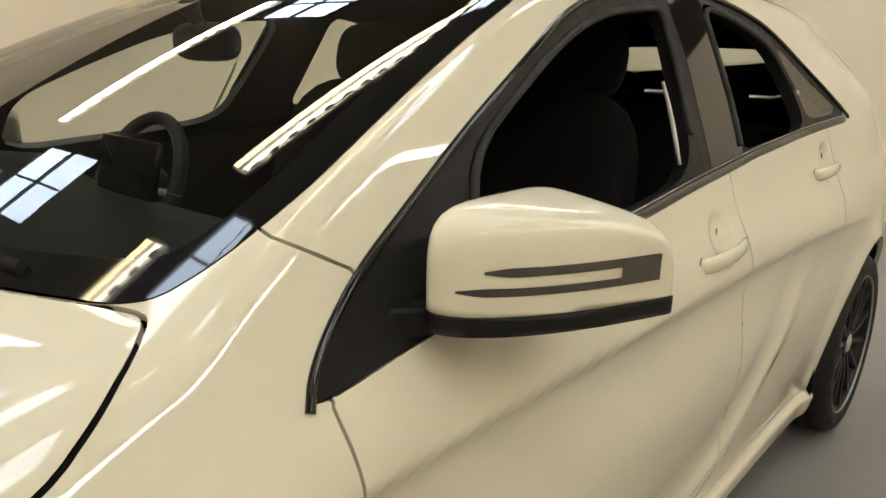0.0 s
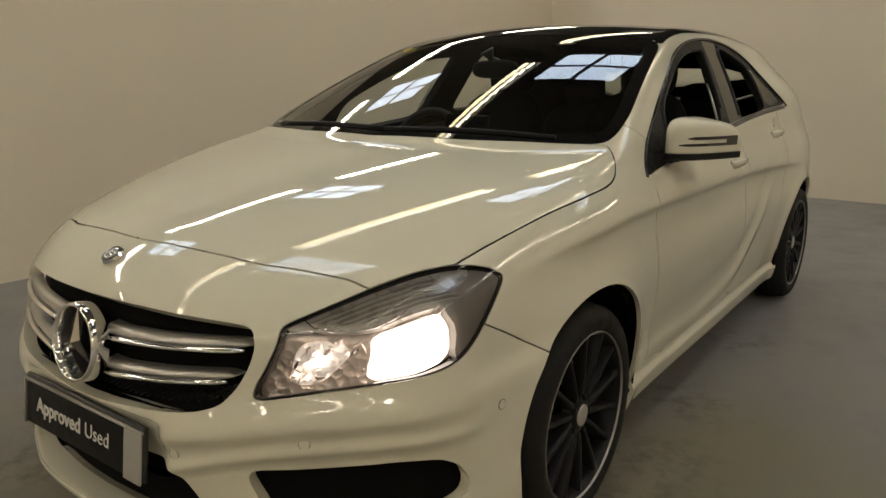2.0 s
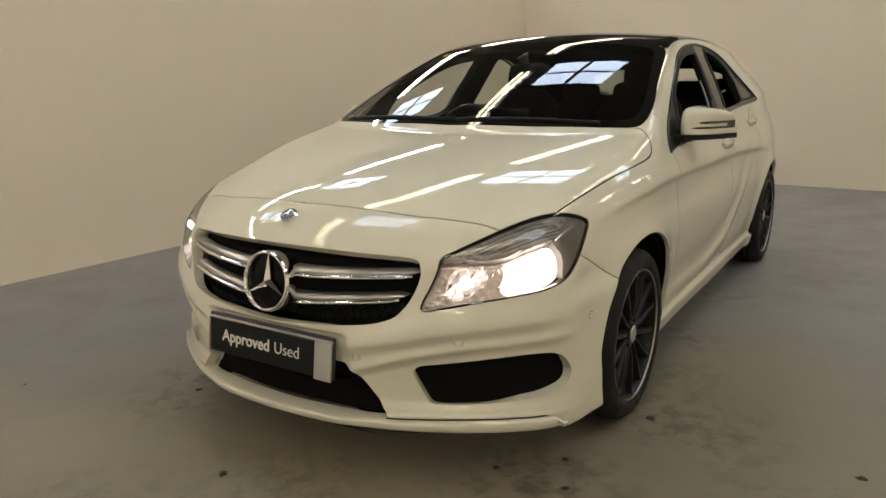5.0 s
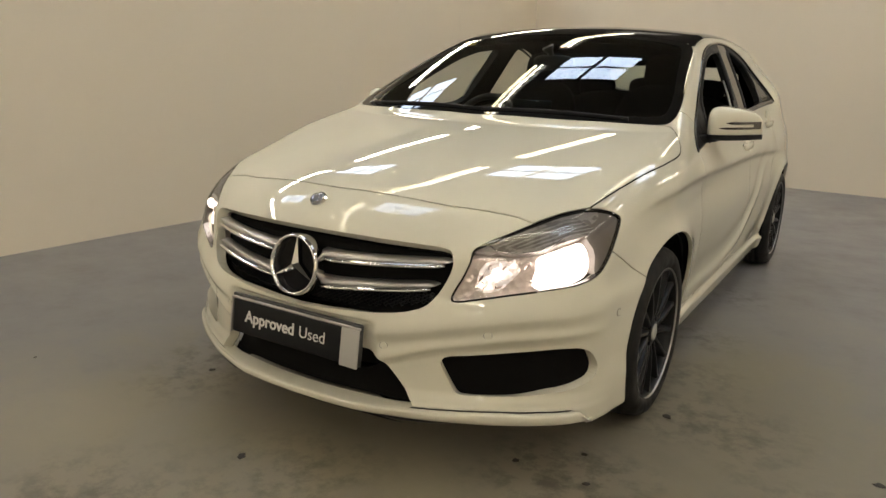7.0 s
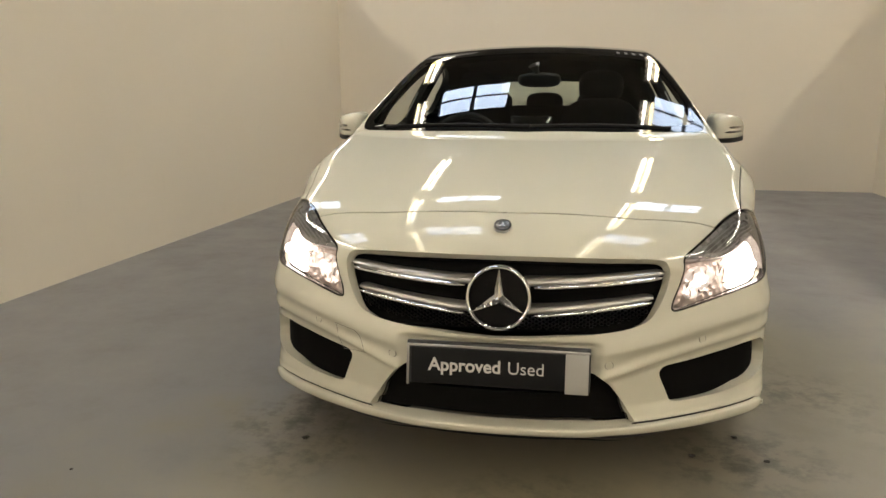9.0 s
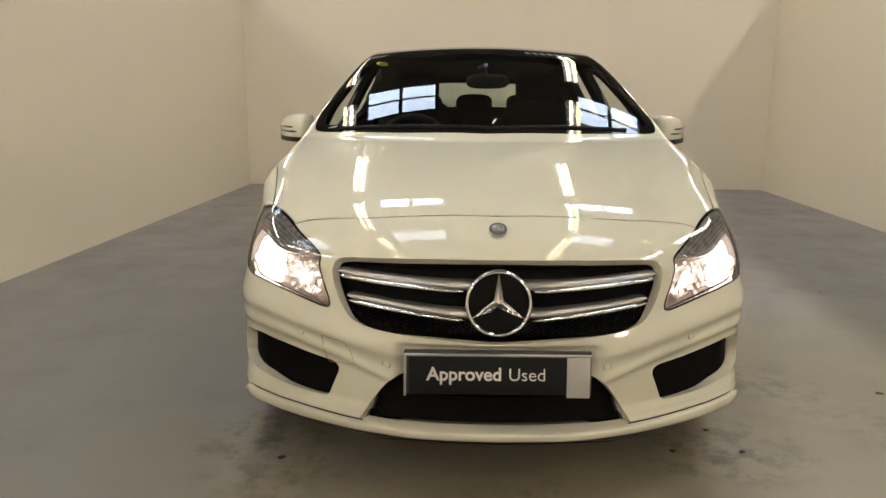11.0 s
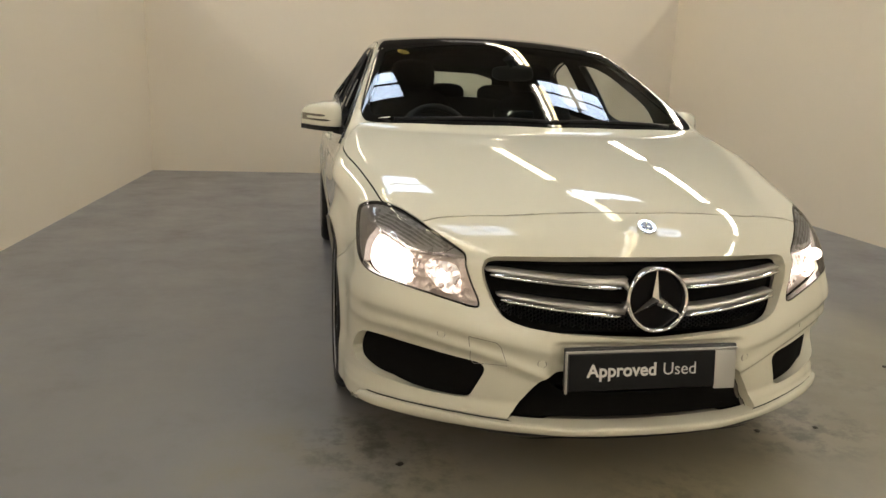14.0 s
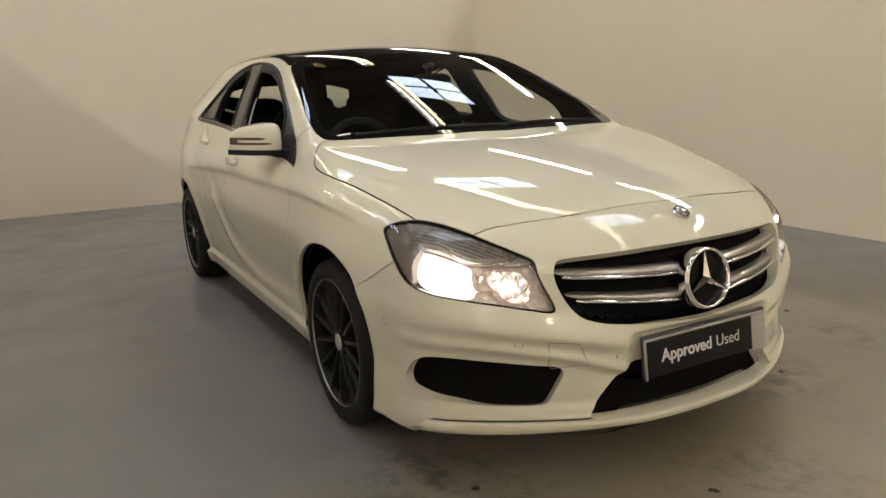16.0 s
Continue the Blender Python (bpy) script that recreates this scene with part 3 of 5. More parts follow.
def sheet(name, piece, material, parent, label="", sides="both", flip=False):
    """A mesh object of a piece; sides: 'both' joins it with its mirror image, 1 or -1 is one side alone."""
    p, t, c = piece
    m = np.array((-1, 1, 1))
    if flip:
        t, c = t[:, ::-1], -c[:, ::-1]
    if sides == "both":
        p, t, c = np.concatenate([p, p * m]), np.concatenate([t, t[:, ::-1] + len(p)]), np.concatenate([c, c[:, ::-1] * m])
    elif sides == -1:
        p, t, c = p * m, t[:, ::-1], c[:, ::-1] * m
    me = bpy.data.meshes.new(name)
    me.from_pydata(p.tolist(), [], t.tolist())
    me.materials.append(material)
    me.polygons.foreach_set("use_smooth", [True] * len(me.polygons))
    me.normals_split_custom_set(c.reshape(-1, 3).tolist())
    ob = new(name, me)
    ob.parent = parent
    return tagged(ob, label)


# ---- the car: panels ----
HEAD = [(0.399, 0.564), (0.406, 0.585), (0.432, 0.629), (0.452, 0.671), (0.464, 0.706), (0.486, 0.718), (0.558, 0.744), (0.66, 0.777), (0.742, 0.798), (0.803, 0.808), (0.842, 0.81), (0.885, 0.807), (0.93, 0.796), (0.962, 0.778), (0.945, 0.752), (0.905, 0.705), (0.868, 0.666), (0.832, 0.638), (0.793, 0.623), (0.722, 0.611), (0.632, 0.598), (0.553, 0.586), (0.461, 0.57), (0.42, 0.562)]
GRILLE = [(-0.2, 0.725), (0.185, 0.723), (0.351, 0.716), (0.447, 0.709), (0.474, 0.701), (0.485, 0.672), (0.479, 0.635), (0.458, 0.584), (0.428, 0.544), (0.372, 0.525), (0.269, 0.512), (0.108, 0.499), (0, 0.494), (-0.2, 0.499)]
CENTRE_INTAKE = [(-0.2, 0.395), (0.27, 0.39), (0.306, 0.370), (0.337, 0.330), (0.381, 0.262), (0.408, 0.224), (0.30, 0.222), (0.2, 0.222), (-0.2, 0.222)]
SIDE_INTAKE = [(0.461, 0.390), (0.495, 0.310), (0.508, 0.278), (0.55, 0.275), (0.65, 0.276), (0.75, 0.286), (0.80, 0.300), (0.830, 0.318), (0.834, 0.35), (0.822, 0.400), (0.80, 0.422), (0.76, 0.424), (0.66, 0.413), (0.56, 0.400)]
SCREEN = [(-0.2, 1.078), (0.0, 1.074), (0.336, 1.113), (0.59, 1.197), (0.735, 1.264), (0.75, 1.335), (0.739, 1.445), (0.708, 1.59), (0.667, 1.78), (0.630, 1.965), (0.58, 1.975), (0.3, 1.99), (-0.2, 1.99)]
SCREEN_GLASS = [(-0.2, 1.12), (0.0, 1.118), (0.33, 1.155), (0.57, 1.235), (0.700, 1.30), (0.712, 1.35), (0.700, 1.45), (0.665, 1.6), (0.625, 1.78), (0.592, 1.91), (0.55, 1.925), (0.3, 1.935), (-0.2, 1.94)]
ROOF = [(-0.2, 1.99), (0.3, 1.99), (0.58, 1.975), (0.630, 1.965), (0.612, 2.10), (0.598, 2.3), (0.59, 2.7), (0.585, 3.2), (0.56, 3.75), (-0.2, 3.85)]
BONNET = [(-0.3, 0.2), (0.0, 0.198), (0.203, 0.217), (0.376, 0.249), (0.475, 0.288), (0.548, 0.315), (0.588, 0.33), (0.63, 0.337), (0.66, 0.35), (0.715, 0.44), (0.740, 0.492), (0.746, 0.52), (0.766, 0.64), (0.796, 0.79), (0.828, 0.93), (0.835, 1.0), (0.838, 1.06), (0.836, 1.11), (0.828, 1.15), (0.808, 1.195), (0.78, 1.235), (0.752, 1.264), (0.735, 1.262), (0.59, 1.197), (0.336, 1.113), (0.0, 1.074), (-0.3, 1.07)]
WINDOWS = [(1.362, 0.918), (1.378, 0.946), (1.41, 0.976), (1.466, 1.017), (1.565, 1.069), (1.70, 1.14), (1.887, 1.226), (2.037, 1.296), (2.166, 1.332), (2.313, 1.356), (2.49, 1.371), (2.66, 1.369), (2.86, 1.350), (3.08, 1.305),
           (3.22, 1.22), (3.34, 1.13), (3.42, 1.066), (3.0, 1.052), (2.66, 1.035), (2.275, 1.006), (1.572, 0.942)]
FRONT_OPENING = [(1.66, 0.975), (1.69, 1.105), (1.863, 1.19), (2.03, 1.262), (2.18, 1.303), (2.34, 1.32), (2.425, 1.322), (2.40, 1.25), (2.36, 1.15), (2.29, 1.025), (2.0, 0.998)]
REAR_OPENING = [(2.57, 1.052), (2.60, 1.15), (2.625, 1.25), (2.645, 1.338), (2.76, 1.328), (2.92, 1.292), (3.03, 1.25), (3.04, 1.15), (3.03, 1.072), (2.8, 1.062)]
PILLAR = [(2.375, 0.95), (2.42, 1.14), (2.455, 1.25), (2.475, 1.4), (2.66, 1.4), (2.63, 1.3), (2.595, 1.15), (2.555, 0.95)]
QUARTER = [(3.075, 1.075), (3.08, 1.15), (3.07, 1.255), (3.12, 1.25), (3.23, 1.17), (3.37, 1.085)]
NOSE_LINE = [(-1, -1), (-1, 2), (0.45, 2), (0.45, 0.72), (0.5, 0.69), (0.576, 0.649), (0.673, 0.592), (0.9, 0.45), (0.9, -1)]
FRONT_DOOR = [(1.385, 0.95), (1.4, 0.83), (1.412, 0.668), (1.425, 0.53), (1.46, 0.354), (1.475, 0.272), (2.41, 0.272), (2.445, 0.4), (2.458, 0.55), (2.46, 0.8), (2.466, 1.02), (2.468, 1.06)]
REAR_DOOR = [(2.468, 1.06), (2.466, 1.02), (2.46, 0.8), (2.458, 0.55), (2.445, 0.4), (2.41, 0.272), (2.99, 0.272), (3.07, 0.5), (3.18, 0.72), (3.23, 0.9), (3.2, 1.09)]
FENDER = [(0.3, 0.0), (0.3, 1.2), (1.33, 1.2), (1.385, 1.064), (1.46, 1.022), (1.5, 0.9), (1.55, 0.2), (1.5, 0.0)]
REAR_GLASS = [(-0.2, 1.08), (0.50, 1.08), (0.46, 1.27), (-0.2, 1.285)]
ARCH_Y, ARCH_R = (0.960, 3.63), 0.370

skin = Skin(*shell(), body)
front = lambda p: p[:, [0, 2]]  # noqa: E731
above = lambda p: p[:, :2]  # noqa: E731
aside = lambda p: p[:, 1:]  # noqa: E731
slant = lambda p: np.stack([p[:, 0] * 0.6 + p[:, 1] * 0.8, p[:, 2]], 1)  # noqa: E731


def by(points, view, rounds=2, grow=0.0):
    return lambda p: inside_of(points, view(p), rounds) - grow


skin.cut("base", "underside", lambda p: p[:, 2] - 0.172)
for ay in ARCH_Y:
    skin.cut("base underside", "open", lambda p: np.hypot(p[:, 1] - ay, p[:, 2] - 0.305) - ARCH_R, lambda p: p[:, 0] > 0.5)
skin.cut("base", "window_trim", by(WINDOWS, aside), lambda p: (p[:, 0] > 0.4) & (p[:, 2] > 0.85))
skin.cut("window_trim", "open", by(FRONT_OPENING, aside, 2, 0.006))
skin.cut("window_trim", "open", by(REAR_OPENING, aside, 2, 0.012))
skin.cut("window_trim", "quarter_glass", by(QUARTER, aside))
skin.cut("window_trim", "pillar_trim", by(PILLAR, aside, 0))
skin.cut("base", "screen_edge", by(SCREEN, above), lambda p: (p[:, 1] > 1.0) & (p[:, 1] < 2.2) & (p[:, 2] > 0.98))
skin.cut("screen_edge", "windscreen", by(SCREEN_GLASS, above))
skin.cut("base", "roof", by(ROOF, above, 1), lambda p: p[:, 2] > 1.2)
skin.cut("base", "rear_glass", by(REAR_GLASS, front, 1), lambda p: (p[:, 1] > 3.7) & (p[:, 2] > 1.0))
skin.cut("base", "lamp_edge", by(HEAD, slant, 1), lambda p: (p[:, 1] < 0.75) & (p[:, 0] > 0.4))
skin.cut("lamp_edge", "lamp_lens", by(HEAD, slant, 1, -0.0032))
skin.cut("base", "grille_hole", by(GRILLE, front, 1), lambda p: p[:, 1] < 0.35)
skin.cut("base", "centre_hole", by(CENTRE_INTAKE, front, 1), lambda p: p[:, 1] < 0.35)
skin.cut("base", "side_hole", by(SIDE_INTAKE, front, 2), lambda p: p[:, 1] < 0.6)
skin.cut("base", "bonnet", by(BONNET, above, 1), lambda p: (p[:, 1] < 1.35) & (p[:, 2] > 0.72))
skin.cut("base", "under_lip", lambda p: p[:, 2] - 0.2325 + 0.07 * step(0.33, 0.42, p[:, 1]), lambda p: p[:, 1] < 0.6)
skin.cut("base", "bumper", by(NOSE_LINE, aside, 0), lambda p: p[:, 1] < 1.2)
skin.cut("base", "sill", lambda p: p[:, 2] - 0.272, lambda p: (p[:, 1] > 1.2) & (p[:, 1] < 3.5))
skin.cut("base", "front_door", by(FRONT_DOOR, aside, 1), lambda p: p[:, 0] > 0.5)
skin.cut("base", "rear_door", by(REAR_DOOR, aside, 1), lambda p: p[:, 0] > 0.5)
skin.cut("base", "fender", by(FENDER, aside, 0), lambda p: p[:, 1] < 1.7)

LIT = [(0.615, 0.6), (0.632, 0.65), (0.636, 0.702), (0.73, 0.728), (0.795, 0.74), (0.82, 0.702), (0.817, 0.64), (0.752, 0.612)]
SIDE_LIT = [(0.466, 0.588), (0.475, 0.65), (0.51, 0.688), (0.572, 0.684), (0.592, 0.653), (0.55, 0.612), (0.52, 0.592)]
DARK_END = [(0.835, 0.6), (0.818, 0.64), (0.828, 0.7), (0.8, 0.742), (0.8, 0.765), (0.87, 0.79), (0.93, 0.85), (1.1, 0.9), (1.1, 0.5)]
BROW = [(0.44, 0.71), (0.54, 0.707), (0.6, 0.706), (0.66, 0.716), (0.73, 0.738), (0.8, 0.748), (0.88, 0.79), (0.86, 0.86), (0.6, 0.86), (0.45, 0.75)]
skin.cut("lamp_lens", "lamp_dark", by(DARK_END, slant, 1))
skin.cut("lamp_lens", "lamp_brow", by(BROW, slant, 1))
skin.cut("lamp_lens", "lamp_lit", by(LIT, slant, 2))
skin.cut("lamp_lens", "lamp_side", by(SIDE_LIT, slant, 2))

car = new("car")
car.scale = (1.01, 1.01, 1.01)
tagged(car, "white five-door hatchback with black roof and lit headlamps", "car")
G = 0.0022
PANEL = dict(gap=G, flange=0.014)
bonnet = sheet("bonnet", skin.piece("bonnet", gap=0.0032, flange=0.014), M_PAINT, car)
bumper = sheet("front_bumper", skin.piece("bumper", gap=G, flange=0.035), M_PAINT, car)
sheet("underside", skin.piece("underside"), M_RUBBER, car, "black plastic undertray")
sheet("bumper_foot", skin.piece("under_lip", offset=0.006), M_RUBBER, bumper, "black plastic behind the lip")
shell_body = sheet("body_shell", skin.piece("base", **PANEL), M_PAINT, car)
sheet("windscreen_edge", skin.piece("screen_edge", flange=0.006), M_GLOSS, car, "black glossy border of the windscreen")
windscreen = sheet("windscreen", skin.piece("windscreen", offset=0.001), M_GLASS, car, "clear windscreen reflecting lamps and skylights")
sheet("roof", skin.piece("roof", **PANEL), M_ROOF, car, "black glass panorama roof")
sheet("rear_window", skin.piece("rear_glass", offset=0.002), M_GLASS, car, "clear tailgate window")
doors = {}
for s in (1, -1):
    sheet("front_wing", skin.piece("fender", **PANEL), M_PAINT, car, sides=s)
    sheet("side_skirt", skin.piece("sill", **PANEL), M_PAINT, car, sides=s)
    doors[s] = sheet("front_door", skin.piece("front_door", **PANEL), M_PAINT, car, "white front door with its window wound down", sides=s)
    doors[2 * s] = sheet("rear_door", skin.piece("rear_door", **PANEL), M_PAINT, car, "white rear door with its window wound down", sides=s)
    sheet("window_trim", skin.piece("window_trim", flange=0.03, offset=0.003), M_TRIM, car, "black surround of the side windows", sides=s)
    sheet("pillar_trim", skin.piece("pillar_trim", offset=0.002, flange=0.02), M_GLOSS, car, "glossy black trim between the doors", sides=s)
    sheet("quarter_window", skin.piece("quarter_glass", offset=0.004), M_GLASS, car, sides=s)

# dark lining behind the panels
sheet("inner_lining", skin.piece("bonnet bumper base fender sill front_door rear_door window_trim pillar_trim screen_edge roof", offset=0.034), M_LINING, car, "black lining behind the panels and pillars")


# ---- the car: small builders ----
def lathe(bm, profile, turns=48, m=Matrix()):
    """Turns a profile of (radius, along x) round the x axis."""
    rings = []
    for r, x in profile:
        rings.append([bm.verts.new(m @ Vector((x, r * math.cos(a), r * math.sin(a)))) for a in np.arange(turns) * math.tau / turns])
    for u, v in zip(rings, rings[1:]):
        for i in range(turns):
            bm.faces.new((u[i], u[(i + 1) % turns], v[(i + 1) % turns], v[i])).smooth = True
    return rings


def tube(bm, path, radius, sides=8, flat=1.0, caps=True):
    """A tube along a path of points; radius a number or a list."""
    path = [Vector(p) for p in path]
    rings = []
    for i, p in enumerate(path):
        d = (path[min(i + 1, len(path) - 1)] - path[max(i - 1, 0)]).normalized()
        u = d.cross(Vector((0, 0, 1)))
        u = u.normalized() if u.length > 1e-4 else Vector((1, 0, 0))
        v = u.cross(d)
        r = radius[i] if isinstance(radius, (list, tuple)) else radius
        rings.append([bm.verts.new(p + u * r * math.cos(a) + v * r * flat * math.sin(a)) for a in np.arange(sides) * math.tau / sides])
    for a, b in zip(rings, rings[1:]):
        for i in range(sides):
            bm.faces.new((a[i], a[(i + 1) % sides], b[(i + 1) % sides], b[i])).smooth = True
    if caps:
        bm.faces.new(rings[0][::-1])
        bm.faces.new(rings[-1])


def rounded(bm, size, radius, m=Matrix(), segments=3):
    """A box with rounded edges."""
    made = bmesh.ops.create_cube(bm, size=1.0)["verts"]
    bmesh.ops.scale(bm, vec=size, verts=made)
    edges = list({e for v in made for e in v.link_edges})
    out = bmesh.ops.bevel(bm, geom=edges, offset=radius, segments=segments, profile=0.5, affect="EDGES")
    verts = list({v for f in out["faces"] for v in f.verts} | {v for v in made if v.is_valid})
    bmesh.ops.transform(bm, matrix=m, verts=verts)
    for v in verts:
        for f in v.link_faces:
            f.smooth = True


def blob(bm, centre, radii, power=2.6, n=28, shape=None):
    """A rounded block: a sphere pulled towards a box."""
    rows = []
    for i in range(n + 1):
        a = math.pi * i / n
        row = []
        for j in range(2 * n):
            b = math.pi * j / n
            d = np.array((math.sin(a) * math.cos(b), math.sin(a) * math.sin(b), math.cos(a)))
            d = d / (np.abs(d) ** power).sum() ** (1 / power)
            p = np.array(centre) + d * radii
            if shape:
                p = shape(p, d)
            row.append(bm.verts.new(p))
        rows.append(row)
    for u, v in zip(rows, rows[1:]):
        for j in range(2 * n):
            bm.faces.new((u[j], v[j], v[(j + 1) % (2 * n)], u[(j + 1) % (2 * n)])).smooth = True
    bmesh.ops.remove_doubles(bm, verts=bm.verts, dist=1e-5)
    bmesh.ops.recalc_face_normals(bm, faces=bm.faces)


def first_inside(a, b, rounds=3):
    """Where the way from a to b first enters the body."""
    lo, hi = 0.0, 1.0
    for _ in range(rounds):
        v = np.linspace(lo, hi, 48)
        hit = np.flatnonzero(body(a + (b - a) * v[:, None]) < 0)
        k = int(hit[0]) if len(hit) else 47
        lo, hi = v[max(k - 1, 0)], v[k]
    return a + (b - a) * hi


def ground_y(x, z):
    """The y of the nose at x, z."""
    return float(first_inside(np.array([x, -0.1, z]), np.array([x, 0.9, z]))[1])


# ---- the car: grille, badge, intakes, plate ----
grille = sheet("grille", skin.piece("grille_hole", gap=-0.004, offset=0.055), M_LINING, car, "black radiator grille with two chrome-edged louvres")
sheet("centre_intake", skin.piece("centre_hole", gap=-0.004, offset=0.05), M_LINING, bumper, "black mesh of the centre air intake")
for s in (1, -1):
    sheet("side_intake", skin.piece("side_hole", gap=-0.004, offset=0.035), M_LINING, bumper, "black air intake in the bumper", sides=s)


def louvre(side, z_in, z_out, x_out):
    """A satin louvre from the badge to the grille's edge, and its chrome lower edge."""
    bm, edge = bmesh.new(), bmesh.new()
    rows, n = [], 24
    for i in range(n + 1):
        u = i / n
        x = 0.07 + (x_out - 0.07) * u
        z = z_in + (z_out - z_in) * u
        wide = 0.031 * (1 - 0.35 * u) * min(1, 0.25 + (1 - u) * 14)
        near = ground_y(x, z) + 0.010 + 0.012 * max(0, 1 - 5 * u)
        pts = [(0.034, 0.5), (0.012, 0.42), (0.0, 0.05), (0.004, -0.3), (0.034, -0.34)]
        rows.append([bm.verts.new((side * x, near + a, z + wide * b)) for a, b in pts])
    for u, v in zip(rows, rows[1:]):
        for k in range(len(u) - 1):
            bm.faces.new((u[k], v[k], v[k + 1], u[k + 1]) if side > 0 else (u[k], u[k + 1], v[k + 1], v[k])).smooth = True
    bm.faces.new(rows[-1])
    ob = part("louvre", bm, M_SATIN, grille, "satin silver grille louvre")
    path, rad = [], []
    for i in range(n + 1):
        u = 0.04 + 0.94 * i / n
        x = 0.085 + (x_out - 0.085) * u
        z = z_in + (z_out - z_in) * u - 0.009
        path.append((side * x, ground_y(x, z) + 0.006, z))
        rad.append(0.0075 * min(1, 8 * u, 10 * (1.02 - u)))
    tube(edge, path, rad, 10, 0.8)
    part("chrome_strip", edge, M_CHROME, ob, "bright chrome strip")


for s in (1, -1):
    louvre(s, 0.647, 0.668, 0.470)
    louvre(s, 0.566, 0.600, 0.440)
# honeycomb in the lower grille
bm = bmesh.new()
for i in range(-44, 45):
    for k in range(5):
        x, z = i * 0.0098, 0.515 + k * 0.0115 + (i % 2) * 0.0058
        if inside_of(GRILLE, np.array([[abs(x), z]]), 1)[0] < -0.008:
            y = ground_y(abs(x), z) + 0.046
            bmesh.ops.create_cone(bm, segments=6, radius1=0.0062, radius2=0.0050, depth=0.008, cap_ends=False, matrix=pose(x, y, z, 90, 0, 0))
tagged(part("honeycomb", bm, M_PLASTIC, grille, "black honeycomb mesh of the lower grille"), kind="stuff")

STAR = Vector((0, 0.020, 0.611))
lean = pose(*STAR, -9, 0, 0)
bm = bmesh.new()
lathe(bm, [(0.0815, -0.012), (0.0835, 0.004), (0.0875, 0.010), (0.0920, 0.007), (0.0942, -0.002), (0.0945, -0.03)], 72, lean @ pose(0, 0, 0, 0, 0, -90))
bmesh.ops.recalc_face_normals(bm, faces=bm.faces)
badge = part("badge", bm, M_CHROME, grille, "round chrome badge ring")
bm = bmesh.new()
bmesh.ops.create_circle(bm, cap_ends=True, segments=64, radius=0.086, matrix=pose(*STAR, -9, 0, 0) @ pose(0, 0.012, 0, 90, 0, 0))
part("badge_plate", bm, M_BADGE, badge, "black glossy badge backing")
bm = bmesh.new()
tip = bm.verts.new((0, -0.012, 0))
back = bm.verts.new((0, 0.006, 0))
ring = []
for i in range(6):
    a = math.radians(90 + 60 * i)
    r = 0.086 if i % 2 == 0 else 0.0155
    ring.append(bm.verts.new((r * math.cos(a), 0.003, r * math.sin(a))))
for i in range(6):
    bm.faces.new((tip, ring[i], ring[(i + 1) % 6]))
    bm.faces.new((back, ring[(i + 1) % 6], ring[i]))
bmesh.ops.recalc_face_normals(bm, faces=bm.faces)
bmesh.ops.transform(bm, matrix=pose(*STAR, -9, 0, 0), verts=bm.verts)
part("badge_spokes", bm, M_CHROME, badge, "three chrome spokes")
bm = bmesh.new()
hz = 0.800
hy = 0.131
dome = pose(0, hy, hz, 33, 0, 0)
bmesh.ops.create_cone(bm, cap_ends=True, segments=40, radius1=0.0285, radius2=0.0255, depth=0.007, matrix=dome)
emblem = part("bonnet_emblem", bm, M_CHROME, car, "small round chrome emblem")
bm = bmesh.new()
bmesh.ops.create_cone(bm, cap_ends=True, segments=40, radius1=0.021, radius2=0.020, depth=0.0016, matrix=dome @ pose(0, 0, 0.0040))
part("emblem_face", bm, M_EMBLEM, emblem, "grey enamel face")
bm = bmesh.new()
for i in range(3):
    a = math.radians(90 + 120 * i)
    tube(bm, [dome @ Vector((0, 0, 0.005)), dome @ Vector((0.0165 * math.cos(a), 0.0165 * math.sin(a), 0.005))], [0.0030, 0.0011], 6)
tube(bm, [dome @ Vector((0.0165 * math.cos(a), 0.0165 * math.sin(a), 0.005)) for a in np.linspace(0, math.tau, 33)], 0.0012, 6, 1.0, False)
part("emblem_relief", bm, M_CHROME, emblem, "raised chrome relief")

# dark strip added in the gap along each side of the bonnet, for its shade
for side in (1, -1):
    edge = np.array([q for q in outline(BONNET, 1) if q[0] > 0.6 and 0.5 < q[1] < 1.25])
    path = []
    for (x0, y0), (x1, y1) in zip(edge, edge[1:]):
        for u in np.linspace(0, 1, 5)[:-1]:
            x, y = x0 + (x1 - x0) * u, y0 + (y1 - y0) * u
            q = first_inside(np.array([x, y, 1.3]), np.array([x, y, 0.5]))
            q = q - gradient(q[None])[0] * 0.0065
            path.append((side * q[0], q[1], q[2]))
    bm = bmesh.new()
    tube(bm, path, 0.0055, 8)
    part("bonnet_gap_shade", bm, M_LINING, car, "black strip standing in for shade in the bonnet gap")

